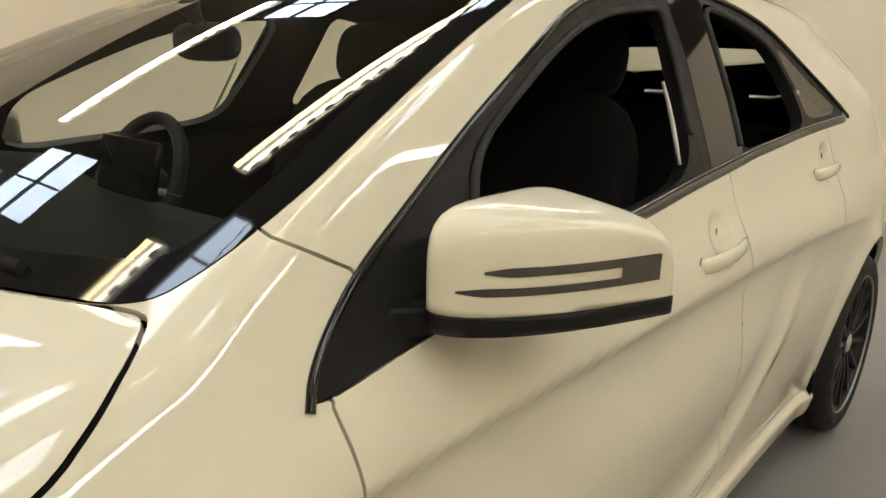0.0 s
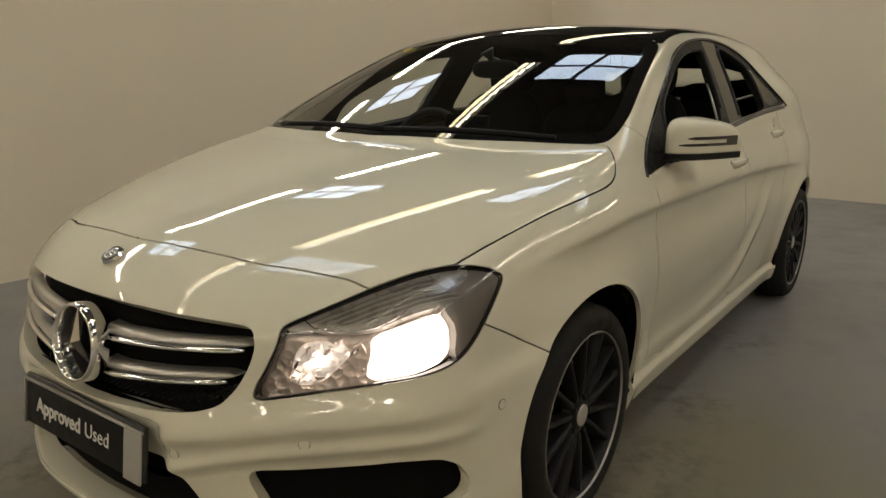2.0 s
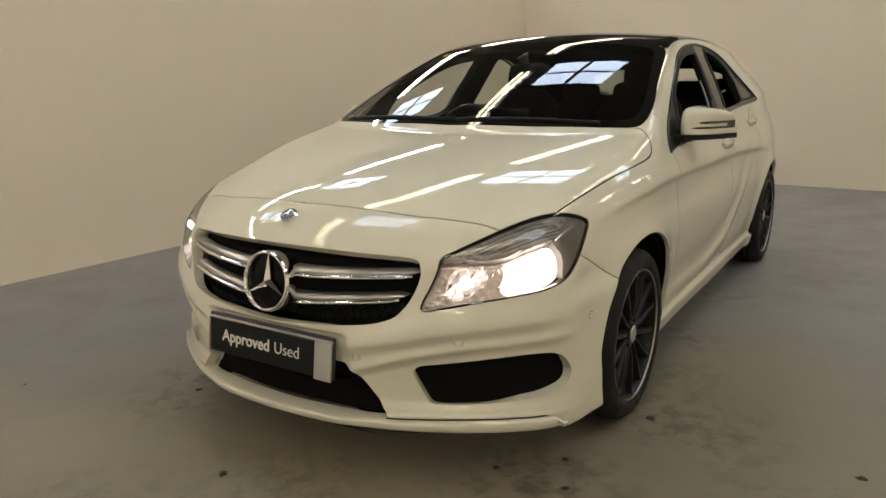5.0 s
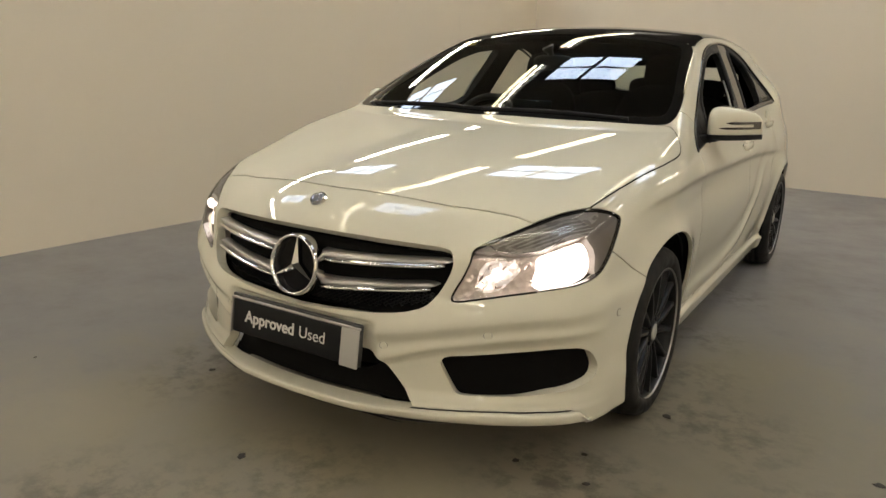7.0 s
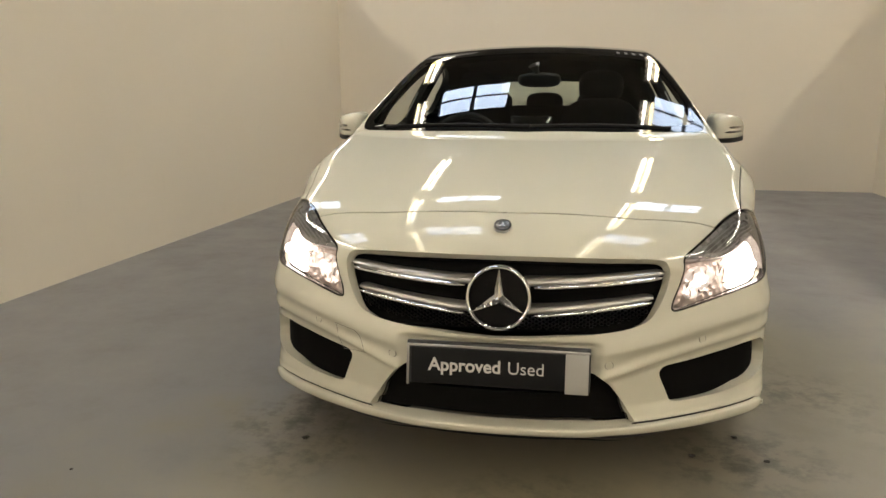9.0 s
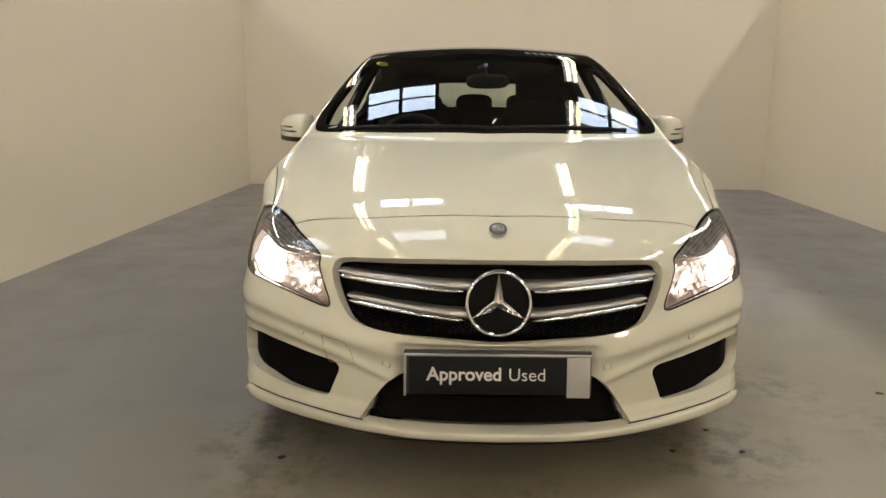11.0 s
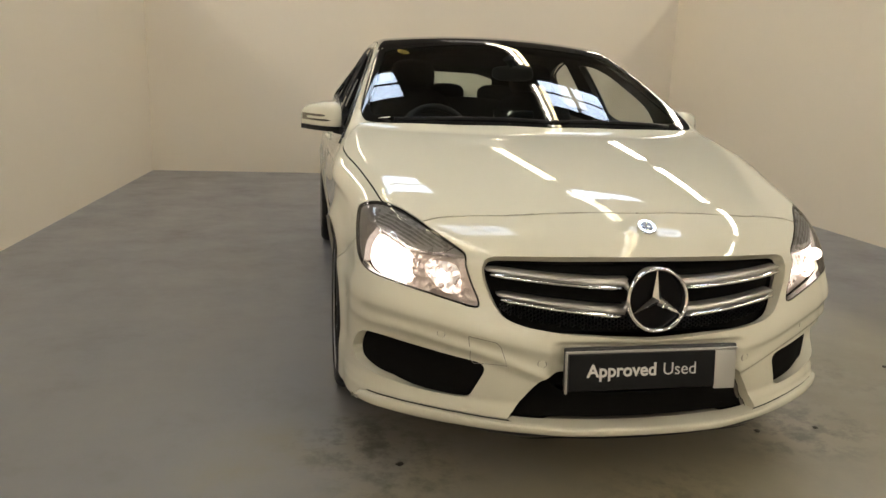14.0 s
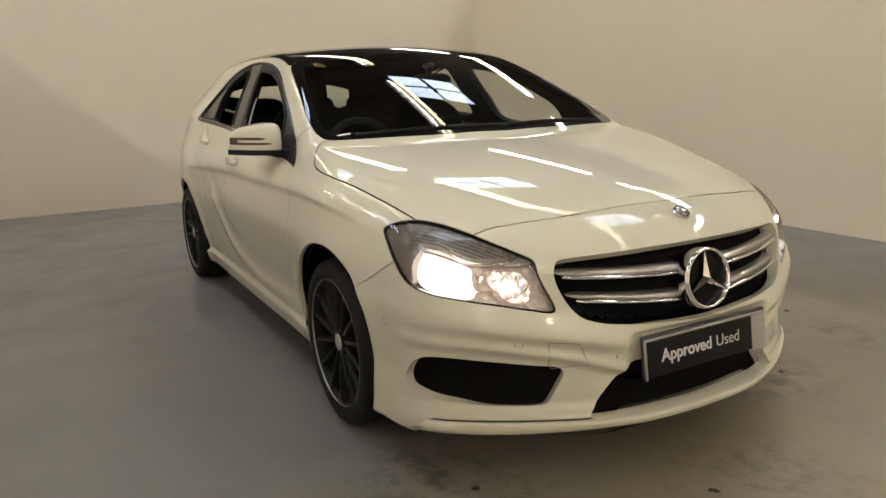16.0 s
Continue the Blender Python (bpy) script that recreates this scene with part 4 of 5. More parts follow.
# splitter: a lip along the foot of the bumper
bm = bmesh.new()
rows = []
for x in np.linspace(-0.835, 0.835, 121):
    u = abs(x)
    d = 1e-3
    base = float(front_y(np.array(u), np.array(0.24)))
    slope = (float(front_y(np.array(u + d), np.array(0.24))) - base) / d
    out = Vector((math.copysign(slope, x), -1, 0)).normalized()
    end = min(1.0, (0.836 - u) / 0.030)
    front_off = 0.016 * float(step(0.36, 0.22, np.array(u)))
    rows.append([])
    for o, z in ((-0.035, 0.2265), (0.002, 0.2265), (0.010, 0.2258), (0.0145, 0.2235), (0.0165, 0.219), (0.0165, 0.208), (0.0145, 0.198), (0.009, 0.190), (0.0, 0.184), (-0.035, 0.176)):
        o = (o + front_off * (o > 0)) * (0.25 + 0.75 * end) if o > 0 else o
        low = 0.011 * max(0, 1 - (u / 0.6) ** 2)
        z = z + (0 if z > 0.22 else low) - (1 - end) * (0.040 if z > 0.215 else 0.02 if z > 0.2 else 0)
        p = Vector((x, base + 0.004, z)) + out * o
        rows[-1].append(bm.verts.new(p))
for a, b in zip(rows, rows[1:]):
    for k in range(len(a) - 1):
        bm.faces.new((a[k], b[k], b[k + 1], a[k + 1])).smooth = True
bm.faces.new(rows[0])
bm.faces.new(rows[-1])
bmesh.ops.recalc_face_normals(bm, faces=bm.faces)
part("splitter", bm, M_PAINT, bumper, "white lip along the foot of the bumper")

# show plate
PLATE = pose(0, 0.006, 0.411, -7, 0, 0)
bm = bmesh.new()
rounded(bm, (0.532, 0.014, 0.128), 0.005, PLATE @ pose(0, 0.008, 0.0))
plate = part("show_plate", bm, M_PLASTIC, car, "black show plate reading Approved Used with a silver end strip")
bm = bmesh.new()
rounded(bm, (0.512, 0.004, 0.106), 0.0015, PLATE @ pose(0.004, -0.0005, -0.009))
part("plate_face", bm, M_PLATE, plate, "black plate face")
bm = bmesh.new()
rounded(bm, (0.066, 0.006, 0.116), 0.002, PLATE @ pose(0.228, -0.001, -0.011))
part("end_strip", bm, M_SILVER, plate, "silver end strip")
for x, w, h in ((-0.262, 0.007, 0.118),):
    bm = bmesh.new()
    rounded(bm, (w, 0.008, h), 0.002, PLATE @ pose(x, -0.001, -0.009))
    part("plate_rim", bm, M_SATIN, plate)
bm = bmesh.new()
rounded(bm, (0.53, 0.008, 0.0075), 0.0025, PLATE @ pose(0, -0.001, 0.051))
part("plate_rim", bm, M_SATIN, plate)


def words(text, x, z, size, heavy, name):
    cu = bpy.data.curves.new(name, "FONT")
    cu.body, cu.size, cu.extrude, cu.offset = text, size, 0.0006, heavy
    ob = bpy.data.objects.new("word_source", cu)
    scene.collection.objects.link(ob)
    bpy.context.view_layer.update()
    me = bpy.data.meshes.new_from_object(ob.evaluated_get(bpy.context.evaluated_depsgraph_get()))
    scene.collection.objects.unlink(ob)
    bpy.data.objects.remove(ob)
    me.materials.append(M_LETTER)
    out = new(name, me)
    me.transform(PLATE @ pose(x, -0.0035, z, 90, 0, 0))
    out.parent = plate
    return tagged(out, "pale grey lettering")


words("Approved", -0.200, -0.021, 0.0525, 0.0011, "lettering")
words("Used", 0.030, -0.021, 0.0515, -0.0002, "lettering")

# parking sensors and the towing-eye cover
for s in (1, -1):
    for x, z in ((0.319, 0.416), (0.592, 0.470), (0.850, 0.497)):
        q = np.array([[x, ground_y(x, z), z]])
        n = gradient(q)[0]
        at = Vector((s * q[0, 0], q[0, 1], q[0, 2]))
        bm = bmesh.new()
        turn = Vector((s * n[0], n[1], n[2])).to_track_quat("Z", "Y").to_matrix().to_4x4()
        m = Matrix.Translation(at) @ turn
        bmesh.ops.create_cone(bm, cap_ends=True, segments=28, radius1=0.0115, radius2=0.011, depth=0.003, matrix=m)
        sensor = part("parking_sensor", bm, M_PAINT, bumper)
        bm = bmesh.new()
        lathe(bm, [(0.0112, 0.0), (0.0118, 0.0012), (0.0128, 0.0008), (0.0132, -0.001)], 28, m @ pose(0, 0, 0, 0, -90, 0))
        bmesh.ops.recalc_face_normals(bm, faces=bm.faces)
        part("sensor_ring", bm, M_SEAL, sensor, "thin dark gap round the sensor")

# cover of the towing eye, on the car's right
tow = [(-0.520, 0.478), (-0.448, 0.472), (-0.432, 0.455), (-0.413, 0.399), (-0.498, 0.388), (-0.508, 0.40)]
path = []
for (x0, z0), (x1, z1) in zip(tow, tow[1:] + tow[:1]):
    for u in np.linspace(0, 1, 6)[:-1]:
        x, z = x0 + (x1 - x0) * u, z0 + (z1 - z0) * u
        path.append((x, ground_y(-x, z) + 0.0002, z))
bm = bmesh.new()
tube(bm, path + path[:1], 0.0011, 5, 1.0, False)
part("towing_cover_gap", bm, M_SEAL, bumper, "thin gap round the towing-eye cover")


# ---- the car: wheels ----
def wheel(side, y):
    """A black many-spoked alloy wheel with a bright rim edge."""
    m = pose(side * 0.872, y, HUB_Z) @ (Matrix() if side > 0 else Matrix.Scale(-1, 4, (1, 0, 0)))
    bm = bmesh.new()
    lathe(bm, [(0.235, -0.004), (0.228, -0.012), (0.222, -0.03), (0.214, -0.07), (0.208, -0.2)], 72, m)
    bmesh.ops.recalc_face_normals(bm, faces=bm.faces)
    w = part("wheel", bm, M_RIM, car, "black alloy wheel with many thin spokes")
    bm = bmesh.new()
    lathe(bm, [(0.2325, -0.008), (0.2335, -0.002), (0.2355, 0.000), (0.2375, -0.003), (0.238, -0.014)], 96, m)
    bmesh.ops.recalc_face_normals(bm, faces=bm.faces)
    part("rim_edge", bm, M_ALLOY, w, "bright machined rim edge")
    bm = bmesh.new()
    prof = [(0.232, -0.02), (0.238, -0.004), (0.246, 0.002), (0.258, 0.004), (0.275, 0.003), (0.290, -0.003), (0.300, -0.014), (0.306, -0.026), (0.309, -0.045),
            (0.3105, -0.062), (0.304, -0.063), (0.304, -0.070), (0.311, -0.071), (0.312, -0.105), (0.305, -0.106), (0.305, -0.113), (0.312, -0.114), (0.311, -0.150), (0.304, -0.151), (0.304, -0.158), (0.3105, -0.159),
            (0.309, -0.18), (0.300, -0.208), (0.285, -0.222), (0.25, -0.225), (0.232, -0.21)]
    lathe(bm, prof, 96, m)
    bmesh.ops.recalc_face_normals(bm, faces=bm.faces)
    part("tyre", bm, M_TYRE, w, "black low-profile tyre")
    n = 14
    for i in range(n):
        a = (i + 0.5) * math.tau / n
        bm = bmesh.new()
        rows = []
        for r, half, x, deep in ((0.040, 0.0085, -0.026, 0.03), (0.075, 0.0075, -0.018, 0.03), (0.13, 0.0070, -0.014, 0.034), (0.19, 0.0072, -0.013, 0.04), (0.215, 0.0085, -0.012, 0.045), (0.231, 0.013, -0.012, 0.05)):
            row = []
            for t, d in ((-1.5, -deep), (-1, -0.004), (-0.55, 0.0), (0.55, 0.0), (1, -0.004), (1.5, -deep)):
                c, s_ = math.cos(a), math.sin(a)
                row.append(bm.verts.new(m @ Vector((x + d, r * c - t * half * s_, r * s_ + t * half * c))))
            rows.append(row)
        for u, v in zip(rows, rows[1:]):
            for k in range(5):
                bm.faces.new((u[k], u[k + 1], v[k + 1], v[k])).smooth = True
        bmesh.ops.recalc_face_normals(bm, faces=bm.faces)
        part("spoke", bm, M_RIM, w)
    bm = bmesh.new()
    lathe(bm, [(0.001, -0.018), (0.030, -0.018), (0.046, -0.022), (0.058, -0.03), (0.070, -0.05)], 48, m)
    bmesh.ops.recalc_face_normals(bm, faces=bm.faces)
    part("hub", bm, M_RIM, w)
    bm = bmesh.new()
    lathe(bm, [(0.001, -0.0125), (0.022, -0.013), (0.030, -0.0155), (0.0315, -0.02)], 40, m)
    bmesh.ops.recalc_face_normals(bm, faces=bm.faces)
    part("hub_cap", bm, M_SILVER, w, "silver hub cap")
    for k in range(5):
        a = k * math.tau / 5
        bm = bmesh.new()
        bmesh.ops.create_cone(bm, cap_ends=True, segments=6, radius1=0.0085, radius2=0.0075, depth=0.012, matrix=m @ pose(-0.022, 0.05 * math.cos(a), 0.05 * math.sin(a), 0, 90, 0))
        part("wheel_bolt", bm, M_RIM, w)
    bm = bmesh.new()
    lathe(bm, [(0.07, -0.088), (0.148, -0.088), (0.148, -0.11), (0.07, -0.11)], 48, m)
    bmesh.ops.recalc_face_normals(bm, faces=bm.faces)
    part("brake_disc", bm, M_DISC, w, "steel brake disc")
    # arch liner
    bm = bmesh.new()
    rows = []
    for x in (0.845, 0.6, 0.45):
        rows.append([bm.verts.new((side * x, y + 0.012 * (y < 2) + (ARCH_R + 0.012) * math.cos(t), 0.305 + (ARCH_R + 0.012) * math.sin(t))) for t in np.linspace(-0.2, math.pi + 0.2, 40)])
    for u, v in zip(rows, rows[1:]):
        for k in range(39):
            bm.faces.new((u[k], u[k + 1], v[k + 1], v[k])).smooth = True
    bm.faces.new(rows[-1])
    part("arch_liner", bm, M_LINING, car, "black plastic arch liner")


for hy in (HUB_F, HUB_R):
    for s in (1, -1):
        wheel(s, hy)


# ---- the car: headlamps ----
def on_lamp(u, z, deep=0.0):
    """The point of the lamp's face at u along the slant and height z, sunk by deep."""
    a = np.array([0.6 * u + 0.8 * 0.5, 0.8 * u - 0.6 * 0.5, z])
    b = np.array([0.6 * u - 0.8 * 0.5, 0.8 * u + 0.6 * 0.5, z])
    p = first_inside(a, b)
    n = gradient(p[None])[0]
    return p - n * deep, n


def headlamp(side):
    mx = np.array((side, 1, 1))
    whole = "lamp_lens lamp_dark lamp_brow lamp_lit lamp_side"
    edge = sheet("headlamp", skin.piece("lamp_edge", flange=0.02, offset=0.001), M_GLOSS, car, "clear headlamp with its bulbs lit", sides=side)
    sheet("lamp_lens", skin.piece(whole, offset=0.0015), M_LENS, edge, "clear lamp cover", sides=side)
    sheet("lamp_bowl", skin.piece("lamp_lens", offset=0.040, gap=-0.002, flange=0.02), M_BOWL, edge, "silvered inside of the lamp", sides=side)
    sheet("smoked_end", skin.piece("lamp_dark", offset=0.012, gap=-0.001, flange=0.03), M_SMOKED_END, edge, "dark smoked end of the lamp", sides=side)
    sheet("lit_reflector", skin.piece("lamp_lit", offset=0.034, flange=0.02), M_BEAM, edge, "glowing dipped-beam reflector", sides=side)
    sheet("lit_reflector", skin.piece("lamp_side", offset=0.036, flange=0.02), M_SIDE, edge, "glowing side-lamp reflector", sides=side)
    sheet("brow", skin.piece("lamp_brow", offset=0.011, gap=-0.002, flange=0.025), M_BROW, edge, "ribbed chrome brow of the lamp", sides=side)
    top = lambda u: float(np.interp(u, [0.48, 0.56, 0.66, 0.75, 0.82, 0.87], [0.710, 0.738, 0.770, 0.793, 0.800, 0.798]))  # noqa: E731
    for k in range(10):
        bm = bmesh.new()
        pts = [Vector(on_lamp(u, top(u) - 0.005 - k * 0.0042, 0.009)[0] * mx) for u in np.linspace(0.52 + 0.013 * k, 0.79 + 0.006 * k, 16)]
        tube(bm, pts, 0.0011, 6)
        part("rib", bm, M_SATIN if k % 2 else M_SMOKED_END, edge, "thin rib of the brow")
    # chrome bead added in place of a bright reflected line under the brow
    bm = bmesh.new()
    arc = [(0.512, 0.724), (0.527, 0.711), (0.56, 0.704), (0.60, 0.704), (0.65, 0.713), (0.69, 0.727), (0.722, 0.744)]
    tube(bm, [Vector(on_lamp(u, z, 0.009)[0] * mx) for u, z in arc], 0.0016, 8)
    part("glint_arc", bm, M_CHROME, edge, "curved chrome bead standing in for a reflected line under the brow")
    # thin cut facets between and round the two reflectors
    rng = random.Random(7)
    for k in range(26):
        u, z = rng.uniform(0.462, 0.635), rng.uniform(0.592, 0.69)
        if inside_of(HEAD, np.array([[u, z]]), 1)[0] > -0.014:
            continue
        p, n = on_lamp(u, z, rng.uniform(0.026, 0.033))
        n = Vector(n * mx)
        turn = n.to_track_quat("Z", "Y").to_matrix().to_4x4()
        bm = bmesh.new()
        size = Matrix.Diagonal((rng.uniform(0.008, 0.020), rng.uniform(0.0025, 0.006), 0.003, 1))
        bmesh.ops.create_cone(bm, cap_ends=True, segments=4, radius1=1.0, radius2=0.5, depth=1.0, matrix=Matrix.Translation(Vector(p * mx)) @ turn @ pose(0, 0, 0, rng.uniform(-25, 25), rng.uniform(-25, 25), rng.uniform(0, 180)) @ size)
        part("facet", bm, (M_REFLECT, M_BOWL, M_SIDE)[k % 3], edge, "cut facet of the side reflector")
    for u, z, r in ((0.735, 0.668, 0.020), (0.530, 0.640, 0.013)):
        p, n = on_lamp(u, z, 0.024)
        bm = bmesh.new()
        blob(bm, p * mx, (r, r, r), 2.0, 10)
        part("lit_bulb", bm, M_BEAM, edge, "glowing bulb")


for s in (1, -1):
    headlamp(s)
    # its dipped beam, thrown forward and down
    at = on_lamp(0.735, 0.665, -0.045)[0] * np.array((s, 1, 1)) * 1.01
    beam = bpy.data.lights.new("dipped_beam", "SPOT")
    beam.energy, beam.color, beam.spot_size, beam.spot_blend, beam.shadow_soft_size = 16.0, (1.0, 0.86, 0.70), radians(88), 1.0, 0.05
    ob = new("dipped_beam", beam)
    ob.matrix_basis = look(tuple(at), (at[0], at[1] - 1.0, at[2] - 0.45))


# ---- the car: door mirrors and handles ----
POWER = 4.6


def mirror_front(x):
    """The y of the housing's face, which sweeps back towards its tip."""
    return 1.506 + 0.225 * max(0.0, (x - 0.826) / 0.176) ** 2.1


def mirror_place(d):
    """Lays the unit block -1..1 into the housing."""
    u, v, w = (d + 1) / 2
    x = 0.820 + 0.183 * u
    near = mirror_front(x)
    top = 1.092 - 0.036 * u**1.6
    return np.array((x, near + (max(1.745, near + 0.015) - near) * v, 0.900 + (top - 0.900) * w))


def mirror(side):
    mx = np.array((side, 1, 1))

    def form(name, material, parent, label, z0, z1, grow=1.0):
        bm = bmesh.new()
        blob(bm, (0, 0, 0), (1, 1, 1), POWER, 34, lambda p, d: mirror_place(p * np.array((grow, grow, 1))) * mx)
        for z, n in ((z0, -1), (z1, 1)):
            bmesh.ops.bisect_plane(bm, geom=bm.verts[:] + bm.edges[:] + bm.faces[:], plane_co=(0, 0, z), plane_no=(0, 0, n), clear_outer=True)
        bmesh.ops.holes_fill(bm, edges=[e for e in bm.edges if e.is_boundary])
        bmesh.ops.recalc_face_normals(bm, faces=bm.faces)
        return part(name, bm, material, parent, label)

    cap = form("door_mirror", M_PAINT, car, "white door mirror on a black foot", 0.9765, 1.2)
    form("mirror_foot", M_TRIM, cap, "matt black lower shell", 0.955, 0.9755, 1.012)
    # arrow-shaped turn lamp: two dark bars joined at the tip
    for z, x0, x1, h in ((1.0235, 0.896, 0.996, 0.0050), (1.0030, 0.874, 0.996, 0.0045), (1.0130, 0.977, 0.997, 0.0145)):
        bm = bmesh.new()
        rows = []
        for i in range(17):
            x = x0 + (x1 - x0) * i / 16
            row = []
            for dz in (-h, -h / 2, 0, h / 2, h):
                zz = z + dz * (min(1, 0.3 + i / 4) if h < 0.01 else 1)
                u = (x - 0.820) / 0.183
                w = (zz - 0.900) / (0.192 - 0.036 * u**1.6)
                dx, dw = 2 * u - 1, 2 * w - 1
                dy = -max(1 - abs(dx) ** POWER - abs(dw) ** POWER, 0.0) ** (1 / POWER)
                p = mirror_place(np.array((dx, dy, dw))) + np.array((0.0008, -0.0012, 0))
                row.append(bm.verts.new(p * mx))
            rows.append(row)
        for a, b in zip(rows, rows[1:]):
            for k in range(4):
                bm.faces.new((a[k], b[k], b[k + 1], a[k + 1])).smooth = True
        bmesh.ops.recalc_face_normals(bm, faces=bm.faces)
        part("turn_lamp", bm, M_SMOKE, cap, "dark smoked turn-lamp strip")
    bm = bmesh.new()
    rows = []
    for x, y, deep, z0, z1 in ((0.775, 1.47, 0.13, 0.925, 0.972), (0.80, 1.485, 0.12, 0.934, 0.974), (0.825, 1.515, 0.10, 0.942, 0.974), (0.86, 1.56, 0.09, 0.946, 0.9745)):
        rows.append([(side * x, y, z0 + 0.004), (side * x, y, z1 - 0.004), (side * x, y + 0.006, z1), (side * x, y + deep, z1), (side * x, y + deep, z0), (side * x, y + 0.006, z0)])
    vs = [[bm.verts.new(p) for p in row] for row in rows]
    for a, b in zip(vs, vs[1:]):
        for k in range(6):
            bm.faces.new((a[k], a[(k + 1) % 6], b[(k + 1) % 6], b[k]))
    bm.faces.new(vs[-1])
    bmesh.ops.recalc_face_normals(bm, faces=bm.faces)
    part("mirror_arm", bm, M_TRIM, cap, "matt black arm")


def handle(side, y, z, door):
    bm = bmesh.new()
    pts, rad = [], []
    for dy, dx, dz, r in ((-0.106, -0.004, -0.004, 0.006), (-0.100, 0.004, -0.004, 0.0085), (-0.07, 0.010, -0.004, 0.0095), (-0.02, 0.014, -0.003, 0.0095), (0.03, 0.014, -0.002, 0.009), (0.08, 0.009, 0.0, 0.0085), (0.105, 0.002, 0.001, 0.007), (0.112, -0.004, 0.001, 0.004)):
        x = float(side_x(np.array([y - 0.11]), np.array([z]))[0]) * (0.5 - dy / 0.22) + float(side_x(np.array([y + 0.12]), np.array([z]))[0]) * (0.5 + dy / 0.22)
        pts.append((side * (x + dx), y + dy, z + dz))
        rad.append(r)
    tube(bm, pts, rad, 14, 1.75)
    part("door_handle", bm, M_PAINT, door, "white pull handle over a round dish")
    x = float(side_x(np.array([y + 0.02]), np.array([z + 0.03]))[0])
    bm = bmesh.new()
    tube(bm, [(side * (x + 0.001), y + 0.02, z + 0.040), (side * (x + 0.001), y + 0.024, z + 0.022)], [0.0018, 0.0012], 6)
    part("lock_slot", bm, M_SEAL, door, "thin dark slot")
    x = float(side_x(np.array([y - 0.112]), np.array([z]))[0])
    bm = bmesh.new()
    tube(bm, [(side * (x - 0.0005), y - 0.108, z + 0.014), (side * (x - 0.0005), y - 0.113, z), (side * (x - 0.0005), y - 0.109, z - 0.018)], 0.0013, 6)
    part("handle_gap", bm, M_SEAL, door, "thin dark gap at the handle's end")


def belt_strip(side):
    """The moulding along the foot of the side windows, with a bright upper edge."""
    ys = np.linspace(1.60, 3.38, 40)
    foot = np.interp(ys, [1.572, 2.275, 2.66, 3.0, 3.42], [0.942, 1.006, 1.035, 1.052, 1.066])
    for name, lift, out, r, flat, m, label in (("belt_moulding", -0.004, 0.001, 0.0042, 2.4, M_MOULD, "satin black moulding"), ("belt_trim", 0.008, 0.002, 0.0016, 1.0, M_SATIN, "thin bright strip")):
        bm = bmesh.new()
        x = side_x(ys, foot + lift) + out
        tube(bm, [(side * a, b, c + lift) for a, b, c in zip(x, ys, foot)], r, 10, flat)
        part(name, bm, m, car, label)
    # pale edge of the door frame behind the front opening
    bm = bmesh.new()
    pts = [(2.328, 1.185), (2.320, 1.15), (2.308, 1.11), (2.294, 1.07), (2.284, 1.04)]
    tube(bm, [(side * (float(side_x(np.array([y]), np.array([z]))[0]) - 0.014), y, z) for y, z in pts], [0.003, 0.004, 0.0045, 0.0045, 0.004], 8)
    part("frame_edge", bm, M_SILVER, car, "pale edge of the door frame")


def window_seals(side):
    """Raised black seals along the window surround and the door openings."""
    for name, pts, r, out in (("window_seal", WINDOWS[:17], 0.0055, 0.001), ("door_seal", FRONT_OPENING[:8] + [(2.385, 1.20), (2.34, 1.09)], 0.0065, -0.002), ("door_seal", REAR_OPENING[:7] + [(3.05, 1.15)], 0.0065, -0.002)):
        p = np.array(pts)
        for _ in range(2):
            p = np.concatenate([p[:1], np.stack([0.75 * p[:-1] + 0.25 * p[1:], 0.25 * p[:-1] + 0.75 * p[1:]], 1).reshape(-1, 2), p[-1:]])
        path = []
        for y, z in p:
            q = first_inside(np.array([1.2, y, z]), np.array([0.2, y, z]))
            path.append((side * (q[0] + out), y, z))
        bm = bmesh.new()
        tube(bm, path, r, 10)
        part(name, bm, M_GLOSS if name == "window_seal" else M_RUBBER, car, "black rubber seal")


for s in (1, -1):
    mirror(s)
    belt_strip(s)
    window_seals(s)
    handle(s, 2.33, 0.878, doors[s])
    handle(s, 3.13, 0.945, doors[2 * s])


# ---- the car: cabin ----
def surface(bm, rows, close=False):
    """A skin over rows of points."""
    vs = [[bm.verts.new(p) for p in row] for row in rows]
    for a, b in zip(vs, vs[1:]):
        n = len(a)
        for k in range(n if close else n - 1):
            bm.faces.new((a[k], a[(k + 1) % n], b[(k + 1) % n], b[k])).smooth = True
    bmesh.ops.recalc_face_normals(bm, faces=bm.faces)
    return vs


def seat(x, y):
    m = pose(x, y, 0)
    bm = bmesh.new()
    blob(bm, (0, 0, 0.50), (0.25, 0.27, 0.085), 3.2, 16)
    bmesh.ops.transform(bm, matrix=m, verts=bm.verts)
    s = part("seat", bm, M_FABRIC, car, "black cloth sports seat")
    bm = bmesh.new()
    blob(bm, (0, 0, 0), (0.245, 0.075, 0.33), 3.0, 18, lambda p, d: p + np.array((0, -0.05 * abs(p[0] / 0.245) ** 2, 0)))
    bmesh.ops.transform(bm, matrix=m @ pose(0, 0.33, 0.83, -18, 0, 0), verts=bm.verts)
    part("backrest", bm, M_FABRIC, s)
    bm = bmesh.new()
    blob(bm, (0, 0, 0), (0.13, 0.05, 0.095), 3.0, 14)
    bmesh.ops.transform(bm, matrix=m @ pose(0, 0.455, 1.215, -12, 0, 0), verts=bm.verts)
    part("headrest", bm, M_FABRIC, s)


